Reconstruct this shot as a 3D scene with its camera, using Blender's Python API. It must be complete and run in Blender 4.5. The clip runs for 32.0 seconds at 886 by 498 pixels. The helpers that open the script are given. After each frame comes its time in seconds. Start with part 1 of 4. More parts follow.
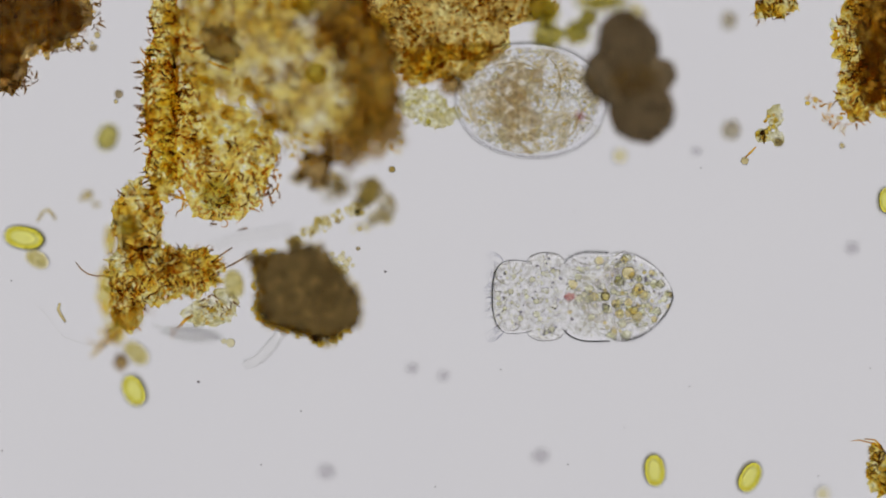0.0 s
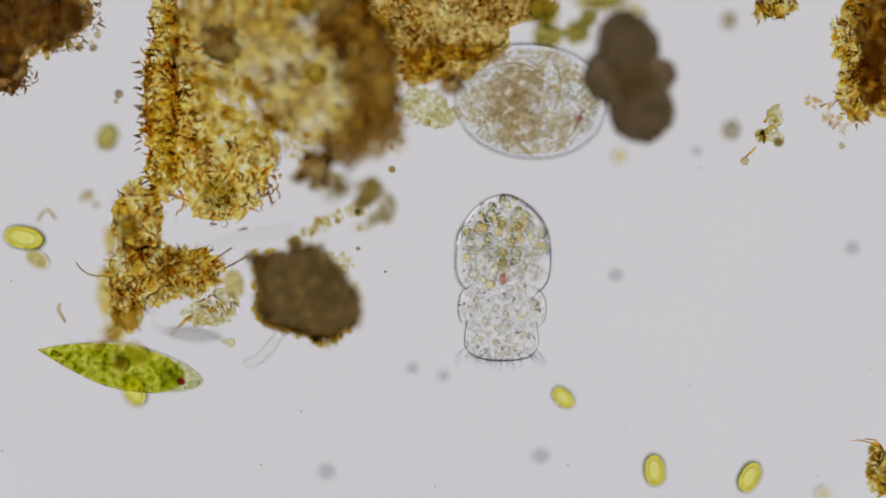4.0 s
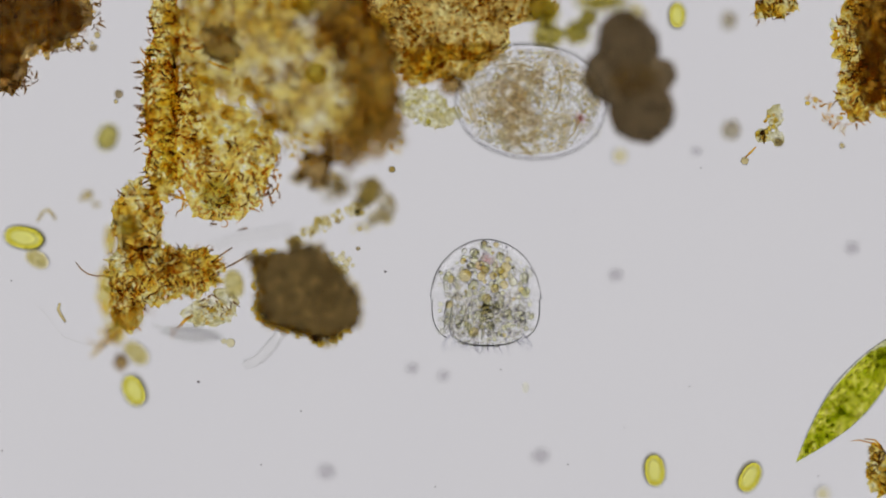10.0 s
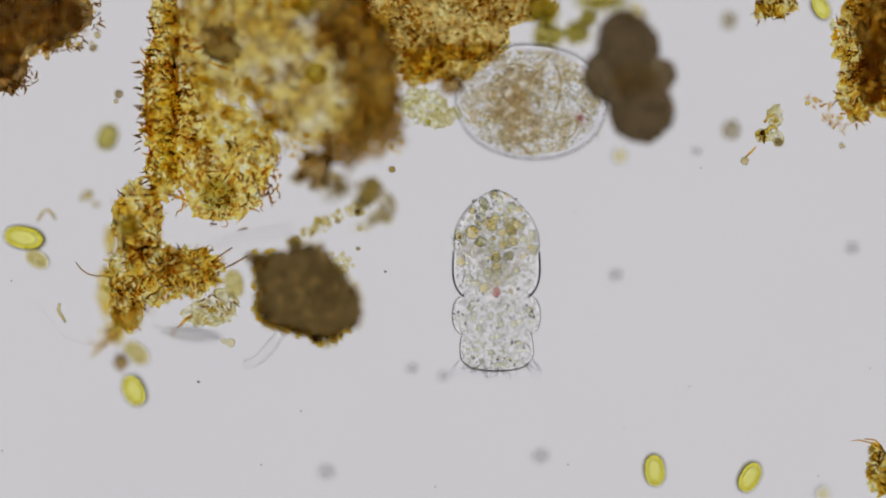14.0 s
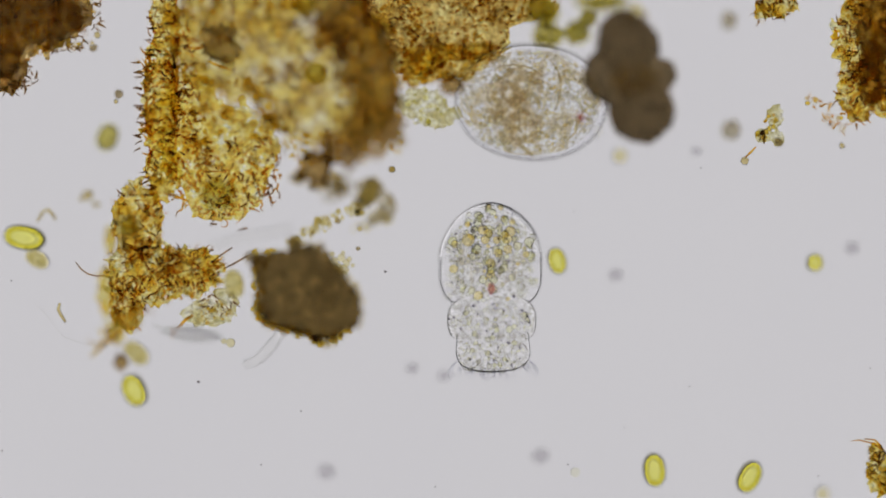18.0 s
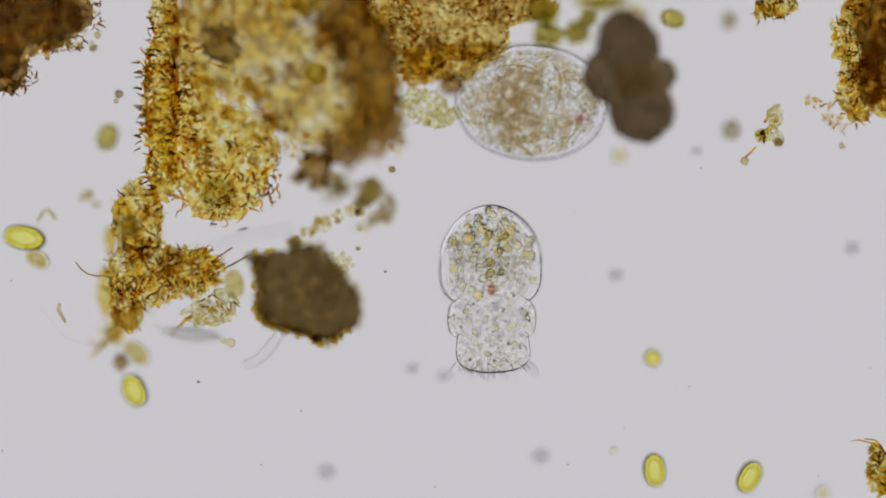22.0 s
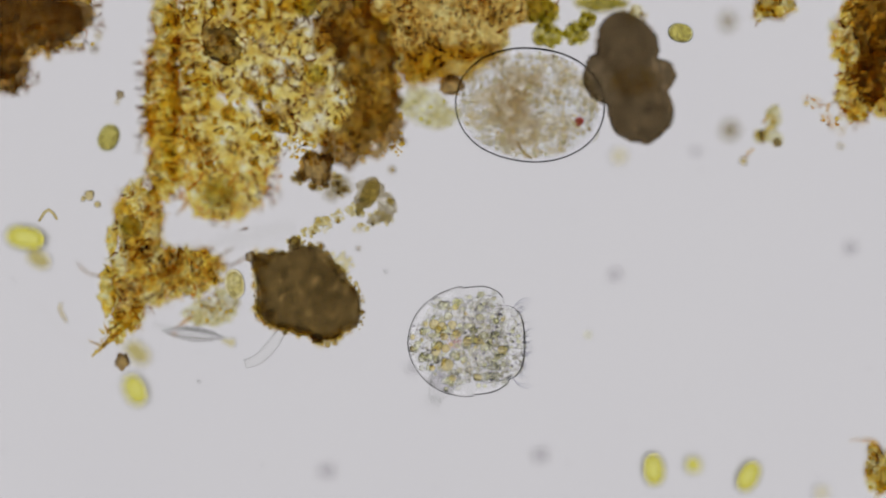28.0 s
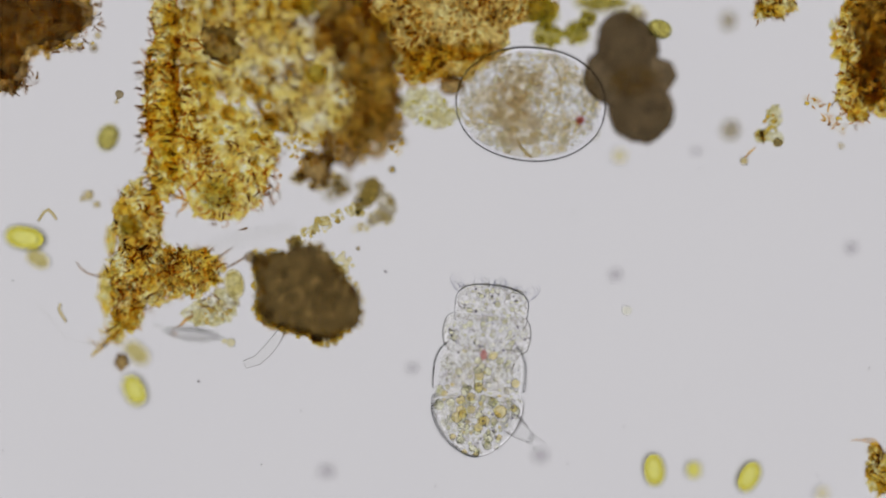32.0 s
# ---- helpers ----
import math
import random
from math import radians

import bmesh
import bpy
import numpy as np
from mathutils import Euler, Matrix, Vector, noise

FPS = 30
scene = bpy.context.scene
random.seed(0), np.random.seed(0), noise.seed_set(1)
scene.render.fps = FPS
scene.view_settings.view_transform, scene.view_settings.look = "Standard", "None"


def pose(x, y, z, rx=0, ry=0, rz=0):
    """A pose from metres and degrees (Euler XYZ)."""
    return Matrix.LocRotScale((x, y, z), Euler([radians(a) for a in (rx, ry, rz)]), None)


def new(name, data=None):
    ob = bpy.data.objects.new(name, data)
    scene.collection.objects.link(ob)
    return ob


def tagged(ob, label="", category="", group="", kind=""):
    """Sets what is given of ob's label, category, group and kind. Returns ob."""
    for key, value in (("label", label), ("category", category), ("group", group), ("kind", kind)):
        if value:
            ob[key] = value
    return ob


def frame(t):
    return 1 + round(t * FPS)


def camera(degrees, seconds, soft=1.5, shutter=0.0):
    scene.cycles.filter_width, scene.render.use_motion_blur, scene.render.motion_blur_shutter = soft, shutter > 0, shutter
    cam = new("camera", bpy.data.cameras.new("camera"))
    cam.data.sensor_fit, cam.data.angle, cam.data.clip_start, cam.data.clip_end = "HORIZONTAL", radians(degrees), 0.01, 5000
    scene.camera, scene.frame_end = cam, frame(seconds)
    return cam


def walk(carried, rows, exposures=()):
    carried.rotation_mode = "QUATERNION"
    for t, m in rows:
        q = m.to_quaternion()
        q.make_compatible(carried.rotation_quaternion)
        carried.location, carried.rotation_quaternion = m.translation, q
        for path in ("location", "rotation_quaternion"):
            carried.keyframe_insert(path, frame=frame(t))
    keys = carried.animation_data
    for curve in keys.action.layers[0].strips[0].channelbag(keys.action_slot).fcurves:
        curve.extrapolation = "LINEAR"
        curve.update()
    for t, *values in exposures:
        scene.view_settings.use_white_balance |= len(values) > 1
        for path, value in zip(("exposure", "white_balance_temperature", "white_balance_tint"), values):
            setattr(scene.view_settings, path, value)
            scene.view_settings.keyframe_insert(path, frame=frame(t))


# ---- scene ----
# A drop of pond water under a microscope, enlarged a thousand times: one metre here is one millimetre there.
# u and v below count thousandths of a metre from the upper left corner of the field of view.
DIST = 8.961


def at(u, v, z=0.0):
    s = (DIST - z) / DIST
    return Vector(((u - 784) / 1000 * s, (441 - v) / 1000 * s, z))


cam = camera(10.0, 32.0, soft=1.9)
cam.data.dof.use_dof = True
cam.data.dof.focus_distance = DIST
cam.data.dof.aperture_fstop = 0.072
# the fine focus knob lifts the focal plane near the end
FOCUS = [(0, 0.0), (25.0, 0.0), (25.8, 0.003), (27.5, 0.03), (28.2, 0.035), (29.2, 0.04), (30.0, 0.055), (30.6, 0.055), (31.3, 0.03), (32, 0.018)]
walk(cam, [(t, pose(0, 0, DIST + z)) for t, z in FOCUS])

# ---- light: the illuminator far below the slide, and a dim room ----
world = bpy.data.worlds.new("room")
scene.world = world
world.use_nodes = True
world.node_tree.nodes["Background"].inputs[0].default_value = (0.9, 0.85, 0.8, 1)
world.node_tree.nodes["Background"].inputs[1].default_value = 0.12


# ---- materials ----
def tree(name):
    m = bpy.data.materials.new(name)
    m.use_nodes = True
    n = m.node_tree.nodes
    n.clear()
    out = n.new("ShaderNodeOutputMaterial")
    return m, n, m.node_tree.links, out


def speckle(n, l, stops, scale, detail=4.0, warp=0.0):
    """A colour that wanders between stops, over noise of that many waves a metre."""
    co = n.new("ShaderNodeTexCoord")
    no = n.new("ShaderNodeTexNoise")
    no.inputs["Scale"].default_value, no.inputs["Detail"].default_value = scale, detail
    no.inputs["Distortion"].default_value = warp
    l.new(co.outputs["Object"], no.inputs["Vector"])
    ramp = n.new("ShaderNodeValToRGB")
    e = ramp.color_ramp.elements
    while len(e) < len(stops):
        e.new(0.5)
    for k, (p, c) in zip(e, stops):
        k.position, k.color = p, (*c, 1)
    l.new(no.outputs["Fac"], ramp.inputs[0])
    return ramp.outputs[0]


def glass(name, stops, ior, rough=0.0, scale=60.0):
    """A clear body in water: it bends light a little and tints it."""
    m, n, l, out = tree(name)
    b = n.new("ShaderNodeBsdfRefraction")
    b.inputs["IOR"].default_value, b.inputs["Roughness"].default_value = ior, rough
    if len(stops) == 1:
        b.inputs["Color"].default_value = (*stops[0][1], 1)
    else:
        l.new(speckle(n, l, stops, scale), b.inputs["Color"])
    l.new(b.outputs[0], out.inputs[0])
    return m


def slide_glass(name):
    """A thin plane plate: it lets the light straight through and mirrors a little of it."""
    m, n, l, out = tree(name)
    t = n.new("ShaderNodeBsdfTransparent")
    l.new(speckle(n, l, [(0.3, (0.992, 0.992, 0.995)), (0.7, (1, 1, 1))], 3.0), t.inputs[0])
    g = n.new("ShaderNodeBsdfGlossy")
    g.inputs["Roughness"].default_value = 0.02
    mix = n.new("ShaderNodeMixShader")
    mix.inputs[0].default_value = 0.02
    l.new(t.outputs[0], mix.inputs[1])
    l.new(g.outputs[0], mix.inputs[2])
    l.new(mix.outputs[0], out.inputs[0])
    return m


def stain(name, stops, scale=40.0, detail=5.0, body=0.06, warp=0.5, grit=0.0, grain=170.0):
    """Matter that soaks up part of the light that passes, with a little matt body; grit: how dark its fine mottling gets."""
    m, n, l, out = tree(name)
    col = speckle(n, l, stops, scale, detail, warp)
    if grit:
        fine = speckle(n, l, [(0.38, (1 - grit, 1 - grit * 1.05, 1 - grit * 1.25)), (0.54, (1, 1, 1))], grain, 3.0, 0.6)
        mul = n.new("ShaderNodeMix")
        mul.data_type, mul.blend_type = "RGBA", "MULTIPLY"
        mul.inputs[0].default_value = 1.0
        l.new(col, mul.inputs[6])
        l.new(fine, mul.inputs[7])
        col = mul.outputs[2]
    t = n.new("ShaderNodeBsdfTransparent")
    d = n.new("ShaderNodeBsdfDiffuse")
    mix = n.new("ShaderNodeMixShader")
    mix.inputs[0].default_value = body
    l.new(col, t.inputs[0])
    l.new(col, d.inputs[0])
    l.new(t.outputs[0], mix.inputs[1])
    l.new(d.outputs[0], mix.inputs[2])
    l.new(mix.outputs[0], out.inputs[0])
    return m


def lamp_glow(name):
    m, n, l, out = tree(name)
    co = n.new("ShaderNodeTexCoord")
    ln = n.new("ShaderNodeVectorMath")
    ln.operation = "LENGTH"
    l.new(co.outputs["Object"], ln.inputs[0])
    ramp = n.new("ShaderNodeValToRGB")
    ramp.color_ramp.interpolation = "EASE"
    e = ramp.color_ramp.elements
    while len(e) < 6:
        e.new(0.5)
    # flat in the middle; an invented brighter outer ring puts highlights on refracting bodies
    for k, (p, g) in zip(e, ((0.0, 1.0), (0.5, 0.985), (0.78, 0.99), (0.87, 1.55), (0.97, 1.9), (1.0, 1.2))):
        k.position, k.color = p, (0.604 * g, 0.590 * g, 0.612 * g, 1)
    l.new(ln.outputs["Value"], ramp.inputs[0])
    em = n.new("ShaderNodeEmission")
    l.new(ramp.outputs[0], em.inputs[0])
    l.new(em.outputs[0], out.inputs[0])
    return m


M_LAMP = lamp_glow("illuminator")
M_SLIDE = slide_glass("slide_glass")
M_BODY = glass("clear_cuticle", [(0.35, (0.985, 0.985, 0.985)), (0.65, (1, 1, 0.998))], 1.055, 0.0, 70)
M_WATERY = glass("watery_cuticle", [(0.35, (0.985, 0.985, 0.985)), (0.65, (1, 1, 0.998))], 0.975, 0.0, 70)
M_GRANULE = glass("fine_granule", [(0, (1, 1, 0.95))], 1.05)
M_CENTRE_BEAD = glass("centre_bead", [(0, (1, 1, 0.92))], 1.05)
M_MOTE = stain("dark_mote", [(0.4, (0.52, 0.50, 0.56)), (0.6, (0.70, 0.68, 0.72))], 90)
M_SPARK = glass("yellow_granule", [(0.35, (0.98, 0.92, 0.70)), (0.65, (1, 0.995, 0.92))], 1.14, 0.0, 30)
M_EGG = glass("egg_cuticle", [(0, (0.97, 0.97, 0.98))], 0.971)
M_EYE = stain("faint_red_eyespot", [(0.35, (0.66, 0.26, 0.26)), (0.65, (0.86, 0.52, 0.48))], 120)
M_TIP = stain("clear_green_tip", [(0.35, (0.84, 0.87, 0.62)), (0.65, (0.97, 0.975, 0.86))], 90, 4, 0.0, 0.5, 0.25, 190)
M_FLESH = stain("pale_tissue", [(0.36, (0.92, 0.915, 0.93)), (0.43, (0.985, 0.983, 0.98)), (0.52, (1, 1, 0.99))], 75, 6, 0.0, 1.2, 0.22, 130)
M_GUT = stain("gut_tissue", [(0.34, (0.93, 0.90, 0.85)), (0.47, (0.98, 0.965, 0.93)), (0.58, (1, 0.995, 0.98))], 40, 5, 0.0, 0.8, 0.10, 150)
M_GUT2 = stain("brown_gut", [(0.36, (0.70, 0.59, 0.42)), (0.5, (0.88, 0.80, 0.64)), (0.6, (0.99, 0.97, 0.92))], 22, 6, 0.0, 1.5, 0.12, 120)
M_FLESH2 = stain("yellowish_tissue", [(0.38, (0.82, 0.74, 0.56)), (0.45, (0.97, 0.93, 0.80)), (0.52, (1, 1, 0.985))], 20, 7, 0.0, 1.6, 0.24, 120)
M_OIL = glass("oil_droplet", [(0, (1, 1, 0.90))], 1.13)
M_OIL2 = glass("amber_droplet", [(0, (1, 0.95, 0.74))], 1.10)
M_OIL3 = glass("clear_droplet", [(0, (1, 1, 0.96))], 1.13)
M_RED = stain("red_eyespot", [(0.35, (0.50, 0.12, 0.22)), (0.65, (0.72, 0.30, 0.34))], 120)
M_CILIA = glass("cilia", [(0, (0.95, 0.95, 0.97))], 1.06)
M_FIBRE = glass("amber_fibre", [(0.3, (0.64, 0.49, 0.13)), (0.5, (0.88, 0.71, 0.22)), (0.7, (0.98, 0.89, 0.42))], 1.08, 0.0, 45)
M_CLOT = glass("brown_clot", [(0.35, (0.78, 0.63, 0.22)), (0.65, (0.96, 0.86, 0.44))], 1.05, 0.0, 30)
M_DARKFIBRE = glass("brown_fibre", [(0.3, (0.57, 0.40, 0.10)), (0.5, (0.88, 0.65, 0.16)), (0.7, (1.0, 0.86, 0.34))], 1.07, 0.0, 45)
M_AMBER = stain("amber_jelly", [(0.33, (0.84, 0.69, 0.33)), (0.42, (0.97, 0.83, 0.34)), (0.51, (1.0, 0.935, 0.48)), (0.59, (1.0, 0.99, 0.88))], 50, 7, 0.02, 1.0, 0.10, 110)
M_CLOUDED = stain("clouded_amber_jelly", [(0.35, (0.64, 0.52, 0.33)), (0.42, (0.93, 0.78, 0.32)), (0.49, (1.0, 0.92, 0.44)), (0.57, (1.0, 0.99, 0.90))], 24, 7, 0.02, 1.2, 0.10, 110)
M_GOLD = stain("gold_jelly", [(0.36, (0.89, 0.68, 0.16)), (0.46, (0.99, 0.86, 0.34)), (0.57, (1.0, 0.985, 0.76))], 36, 6, 0.02, 1.0, 0.24, 95)
M_OCHRE = stain("ochre_jelly", [(0.34, (0.686, 0.541, 0.26)), (0.46, (0.894, 0.738, 0.374)), (0.57, (1, 0.936, 0.603))], 40, 7, 0.02, 1.0, 0.22, 90)
M_BROWN = stain("brown_humus", [(0.33, (0.464, 0.378, 0.254)), (0.48, (0.605, 0.502, 0.335)), (0.58, (0.81, 0.67, 0.378)), (0.68, (1, 0.886, 0.562))], 30, 6, 0.02, 0.8, 0.14, 90)
M_DARK = stain("dark_pellet", [(0.31, (0.58, 0.515, 0.385)), (0.5, (0.70, 0.635, 0.50)), (0.68, (0.84, 0.77, 0.60))], 46, 8, 0.02, 0.4, 0.26, 260)
M_DARK2 = stain("blackish_pellet", [(0.33, (0.335, 0.284, 0.205)), (0.5, (0.435, 0.372, 0.275)), (0.67, (0.585, 0.505, 0.375))], 40, 8, 0.02, 0.9, 0.16, 190)
M_LOBE = stain("blackish_lobe", [(0.34, (0.90, 0.88, 0.86)), (0.66, (0.96, 0.95, 0.93))], 26, 6, 0.02, 0.6, 0.10, 130)
M_NEEDLE = glass("dark_needle", [(0.35, (0.44, 0.32, 0.15)), (0.65, (0.76, 0.57, 0.27))], 1.07, 0.0, 40)
M_SEAM = stain("humus_seam", [(0.35, (0.482, 0.391, 0.257)), (0.48, (0.599, 0.492, 0.332)), (0.58, (0.792, 0.663, 0.428)), (0.69, (1, 0.909, 0.621))], 26, 8, 0.02, 1.0, 0.20, 120)
M_HEART = stain("dark_humus", [(0.34, (0.53, 0.466, 0.36)), (0.5, (0.678, 0.604, 0.477)), (0.66, (0.912, 0.827, 0.657))], 26, 6, 0.02, 0.7, 0.16, 100)
M_CRUST = glass("pellet_grain", [(0.3, (0.76, 0.68, 0.44)), (0.7, (0.93, 0.87, 0.64))], 1.10, 0.0, 50)
M_GREYLUMP = stain("grey_floc", [(0.35, (0.70, 0.65, 0.54)), (0.5, (0.82, 0.78, 0.67)), (0.65, (0.95, 0.93, 0.86))], 40, 5, 0.02, 0.8, 0.25, 120)
M_CRUMB = glass("golden_crumb", [(0.3, (0.88, 0.73, 0.22)), (0.7, (0.98, 0.90, 0.48))], 1.09, 0.0, 40)
M_GRAIN = glass("olive_grain", [(0.3, (0.90, 0.85, 0.62)), (0.7, (0.99, 0.97, 0.84))], 1.07, 0.0, 50)
M_ALGA = stain("yellow_green_chloroplast", [(0.35, (0.99, 0.98, 0.66)), (0.65, (1.0, 1.0, 0.76))], 50, 3, 0.0)
M_WALL = glass("alga_wall", [(0, (1, 0.995, 0.80))], 1.12)
M_GREEN = stain("green_chloroplasts", [(0.36, (0.72, 0.77, 0.14)), (0.5, (0.87, 0.90, 0.26)), (0.62, (0.98, 0.97, 0.54))], 60, 3, 0.0, 0.5, 0.30, 130)
M_GREENDISC = glass("green_disc", [(0.35, (0.84, 0.88, 0.30)), (0.65, (0.97, 0.97, 0.55))], 1.06, 0.0, 60)
M_PALEJELLY = stain("pale_jelly", [(0.36, (0.80, 0.75, 0.46)), (0.48, (0.93, 0.91, 0.70)), (0.58, (0.995, 0.99, 0.90))], 50, 6, 0.0, 0.8, 0.2, 120)
M_TUBE = glass("clear_tube", [(0, (0.985, 0.985, 0.98))], 1.07)
M_FAINT = stain("faint_fleck", [(0.4, (0.80, 0.79, 0.80)), (0.6, (0.9, 0.89, 0.9))], 60, 3, 0.0)
M_GREENGRAIN = glass("green_grain", [(0.35, (0.88, 0.86, 0.46)), (0.65, (0.97, 0.95, 0.68))], 1.08, 0.0, 40)
M_RIM = stain("green_rim", [(0.35, (0.86, 0.83, 0.36)), (0.65, (0.95, 0.92, 0.52))], 60, 3, 0.0)
M_FOOT = glass("clear_foot", [(0, (0.97, 0.97, 0.97))], 1.10)
M_PELLICLE = glass("pellicle", [(0, (0.97, 0.97, 0.90))], 1.06)
M_PALE = glass("pale_cell", [(0, (0.98, 0.98, 0.96))], 1.04)
M_SPECK = stain("speck", [(0.4, (0.5, 0.48, 0.5)), (0.6, (0.66, 0.62, 0.62))], 80)
M_OLIVE = stain("olive_cell", [(0.35, (0.76, 0.71, 0.40)), (0.65, (0.92, 0.89, 0.62))], 60, 4, 0.02, 0.5, 0.26, 110)


# ---- shapes ----
def mesh(name, verts, faces, smooth=True):
    me = bpy.data.meshes.new(name)
    me.from_pydata([tuple(v) for v in verts], [], faces)
    if smooth:
        me.polygons.foreach_set("use_smooth", [True] * len(me.polygons))
    me.update()
    return me


def part(name, me, material, parent=None, label=""):
    ob = new(name, me)
    if not me.materials:
        me.materials.append(material)
    ob.parent = parent
    if label:
        ob["label"] = label
    return ob


def ball(sub):
    bm = bmesh.new()
    bmesh.ops.create_icosphere(bm, subdivisions=sub, radius=1.0)
    v = np.array([x.co for x in bm.verts])
    f = [[x.index for x in p.verts] for p in bm.faces]
    bm.free()
    return v, f


BALL1, BALL2, BALL3, BALL4, BALL5 = (ball(k) for k in (1, 2, 3, 4, 5))


RAGGED = (np.array([p * (1 + 0.9 * noise.noise(Vector(p) * 1.7)) for p in BALL2[0]]), BALL2[1])


def lump(rx, ry, rz, amp=0.15, waves=2.0, seed=0, fine=0.05, base=None):
    """A rounded clod with an uneven skin."""
    v, f = base or BALL4
    off = Vector((seed * 7.3, seed * 3.1, seed * 1.7))
    out = []
    for p in v:
        q = Vector(p)
        k = 1 + amp * noise.noise(q * waves + off) * 1.6 + fine * noise.noise(q * waves * 5 + off) * 1.6
        out.append((q.x * k * rx, q.y * k * ry, q.z * k * rz))
    return mesh("lump", out, f)


def clump(spheres, amp=0.004, seed=0, flat=0.7):
    """One skin round overlapping balls (u, v, r), seen from their mean; z is flattened."""
    cu, cv = sum(s[0] for s in spheres) / len(spheres), sum(s[1] for s in spheres) / len(spheres)
    balls = [(Vector(((u - cu) / 1000, (cv - v) / 1000, 0)), r / 1000) for u, v, r in spheres]
    v, f = BALL5
    out = []
    for p in v:
        d = Vector(p)
        far = 0.005
        for c, r in balls:
            along = d.dot(c)
            h = r * r - (c.length_squared - along * along)
            if h > 0:
                far = max(far, along + math.sqrt(h))
        q = d * far
        far += amp * (1.4 * noise.noise(q * 45 + Vector((seed, 0, 0))) + 1.2 * noise.noise(q * 130) + 0.9 * noise.noise(q * 260))
        out.append((d.x * far, d.y * far, d.z * far * flat))
    return mesh("clump", out, f), (cu, cv)


def drum(half, wide, deep, edge=0.84, segs=40, bumps=0.02, seed=0):
    """A ring segment of a body, bulging between two flat ends."""
    prof = []
    for k in range(13):
        s = -1 + k / 6
        prof.append((half * s, edge + (1 - edge) * (1 - s * s) ** 0.6))
    return lathe(prof, segs, wide, deep, bumps, seed, (False, False))


def blunt(half, wide, deep, edge=0.86, segs=40, bumps=0.03, seed=0):
    """A head: flat where it meets the neck, rounded in front."""
    prof = []
    for k in range(21):
        s = math.sin(math.pi * (k / 20 - 0.5))
        prof.append((half * s, (1 - abs(s) ** 2.5) ** (1 / 2.5) + 1e-4 if s < 0 else edge + (1 - edge) * (1 - s * s) ** 0.6))
    return lathe(prof, segs, wide, deep, bumps, seed, (True, False))


def lathe(profile, segs=32, wide=1.0, deep=1.0, bumps=0.0, seed=0, shut=(True, True)):
    """Turn (y, radius) pairs round the y axis; the ends are closed by their last radius."""
    v, f = [], []
    for j, (y, r) in enumerate(profile):
        for i in range(segs):
            a = 2 * math.pi * i / segs
            k = 1 + bumps * noise.noise(Vector((math.cos(a) * 1.5 + seed, math.sin(a) * 1.5, y * 12)))
            v.append((r * wide * k * math.cos(a), y, r * deep * k * math.sin(a)))
    n = len(profile)
    for j in range(n - 1):
        for i in range(segs):
            i2 = (i + 1) % segs
            f.append((j * segs + i, (j + 1) * segs + i, (j + 1) * segs + i2, j * segs + i2))
    sides = len(f)
    if shut[0]:
        f.append(tuple(range(segs)))
    if shut[1]:
        f.append(tuple((n - 1) * segs + i for i in reversed(range(segs))))
    me = mesh("turned", v, f)
    for q in range(sides, len(f)):
        me.polygons[q].use_smooth = False
    me.set_sharp_from_angle(angle=math.radians(55))
    return me


def lower(me):
    """Only the under side of a closed shape, as one thin membrane."""
    v = [x.co.copy() for x in me.vertices]
    return mesh("membrane", v, [list(p.vertices) for p in me.polygons if p.center.z < 0])


def tubes(paths, sides=5):
    """Many tapered tubes in one mesh: paths of (points, radii)."""
    v, f = [], []
    ring = [(math.cos(2 * math.pi * i / sides), math.sin(2 * math.pi * i / sides)) for i in range(sides)]
    for pts, rad in paths:
        b = len(v)
        n = len(pts)
        for k in range(n):
            d = (pts[min(k + 1, n - 1)] - pts[max(k - 1, 0)]).normalized()
            a = d.cross(Vector((0.13, 0.21, 1.0)))
            a = a.normalized() if a.length > 1e-6 else Vector((1, 0, 0))
            c = d.cross(a)
            for x, y in ring:
                v.append(pts[k] + (a * x + c * y) * rad[k])
        for k in range(n - 1):
            for i in range(sides):
                j = (i + 1) % sides
                f.append((b + k * sides + i, b + k * sides + j, b + (k + 1) * sides + j, b + (k + 1) * sides + i))
        f.append(tuple(b + i for i in reversed(range(sides))))
        f.append(tuple(b + (n - 1) * sides + i for i in range(sides)))
    return mesh("tubes", v, f)


def grains(points, radii, base=None):
    """Many tiny uneven beads in one mesh."""
    bv, bf = base or BALL1
    v, f = [], []
    for p, r in zip(points, radii):
        b = len(v)
        st = np.array([random.uniform(0.7, 1.3) for _ in range(3)]) * r
        v.extend((bv * st + np.array(p)).tolist())
        f.extend([[b + i for i in q] for q in bf])
    return mesh("grains", v, f)


def worm(start, length, rad, ang, bend=0.9, steps=5, lift=0.3):
    """One curly fibre."""
    p, a = Vector(start), ang
    pts, rads = [p.copy()], [rad * 0.8]
    turn = random.uniform(-bend, bend)
    for k in range(steps):
        a += turn + random.uniform(-0.35, 0.35)
        if random.random() < 0.25:
            turn = -turn
        p = p + Vector((math.cos(a), math.sin(a), random.uniform(-lift, lift))) * (length / steps)
        pts.append(p.copy())
        rads.append(rad * (1 - 0.7 * (k + 1) / steps))
    return pts, rads


def inside(blobs):
    """A random place (u, v) in a union of ellipses (u, v, ru, rv)."""
    w = [b[2] * b[3] for b in blobs]
    b = random.choices(blobs, w)[0]
    a, r = random.uniform(0, 2 * math.pi), math.sqrt(random.random())
    return b[0] + b[2] * r * math.cos(a), b[1] + b[3] * r * math.sin(a)


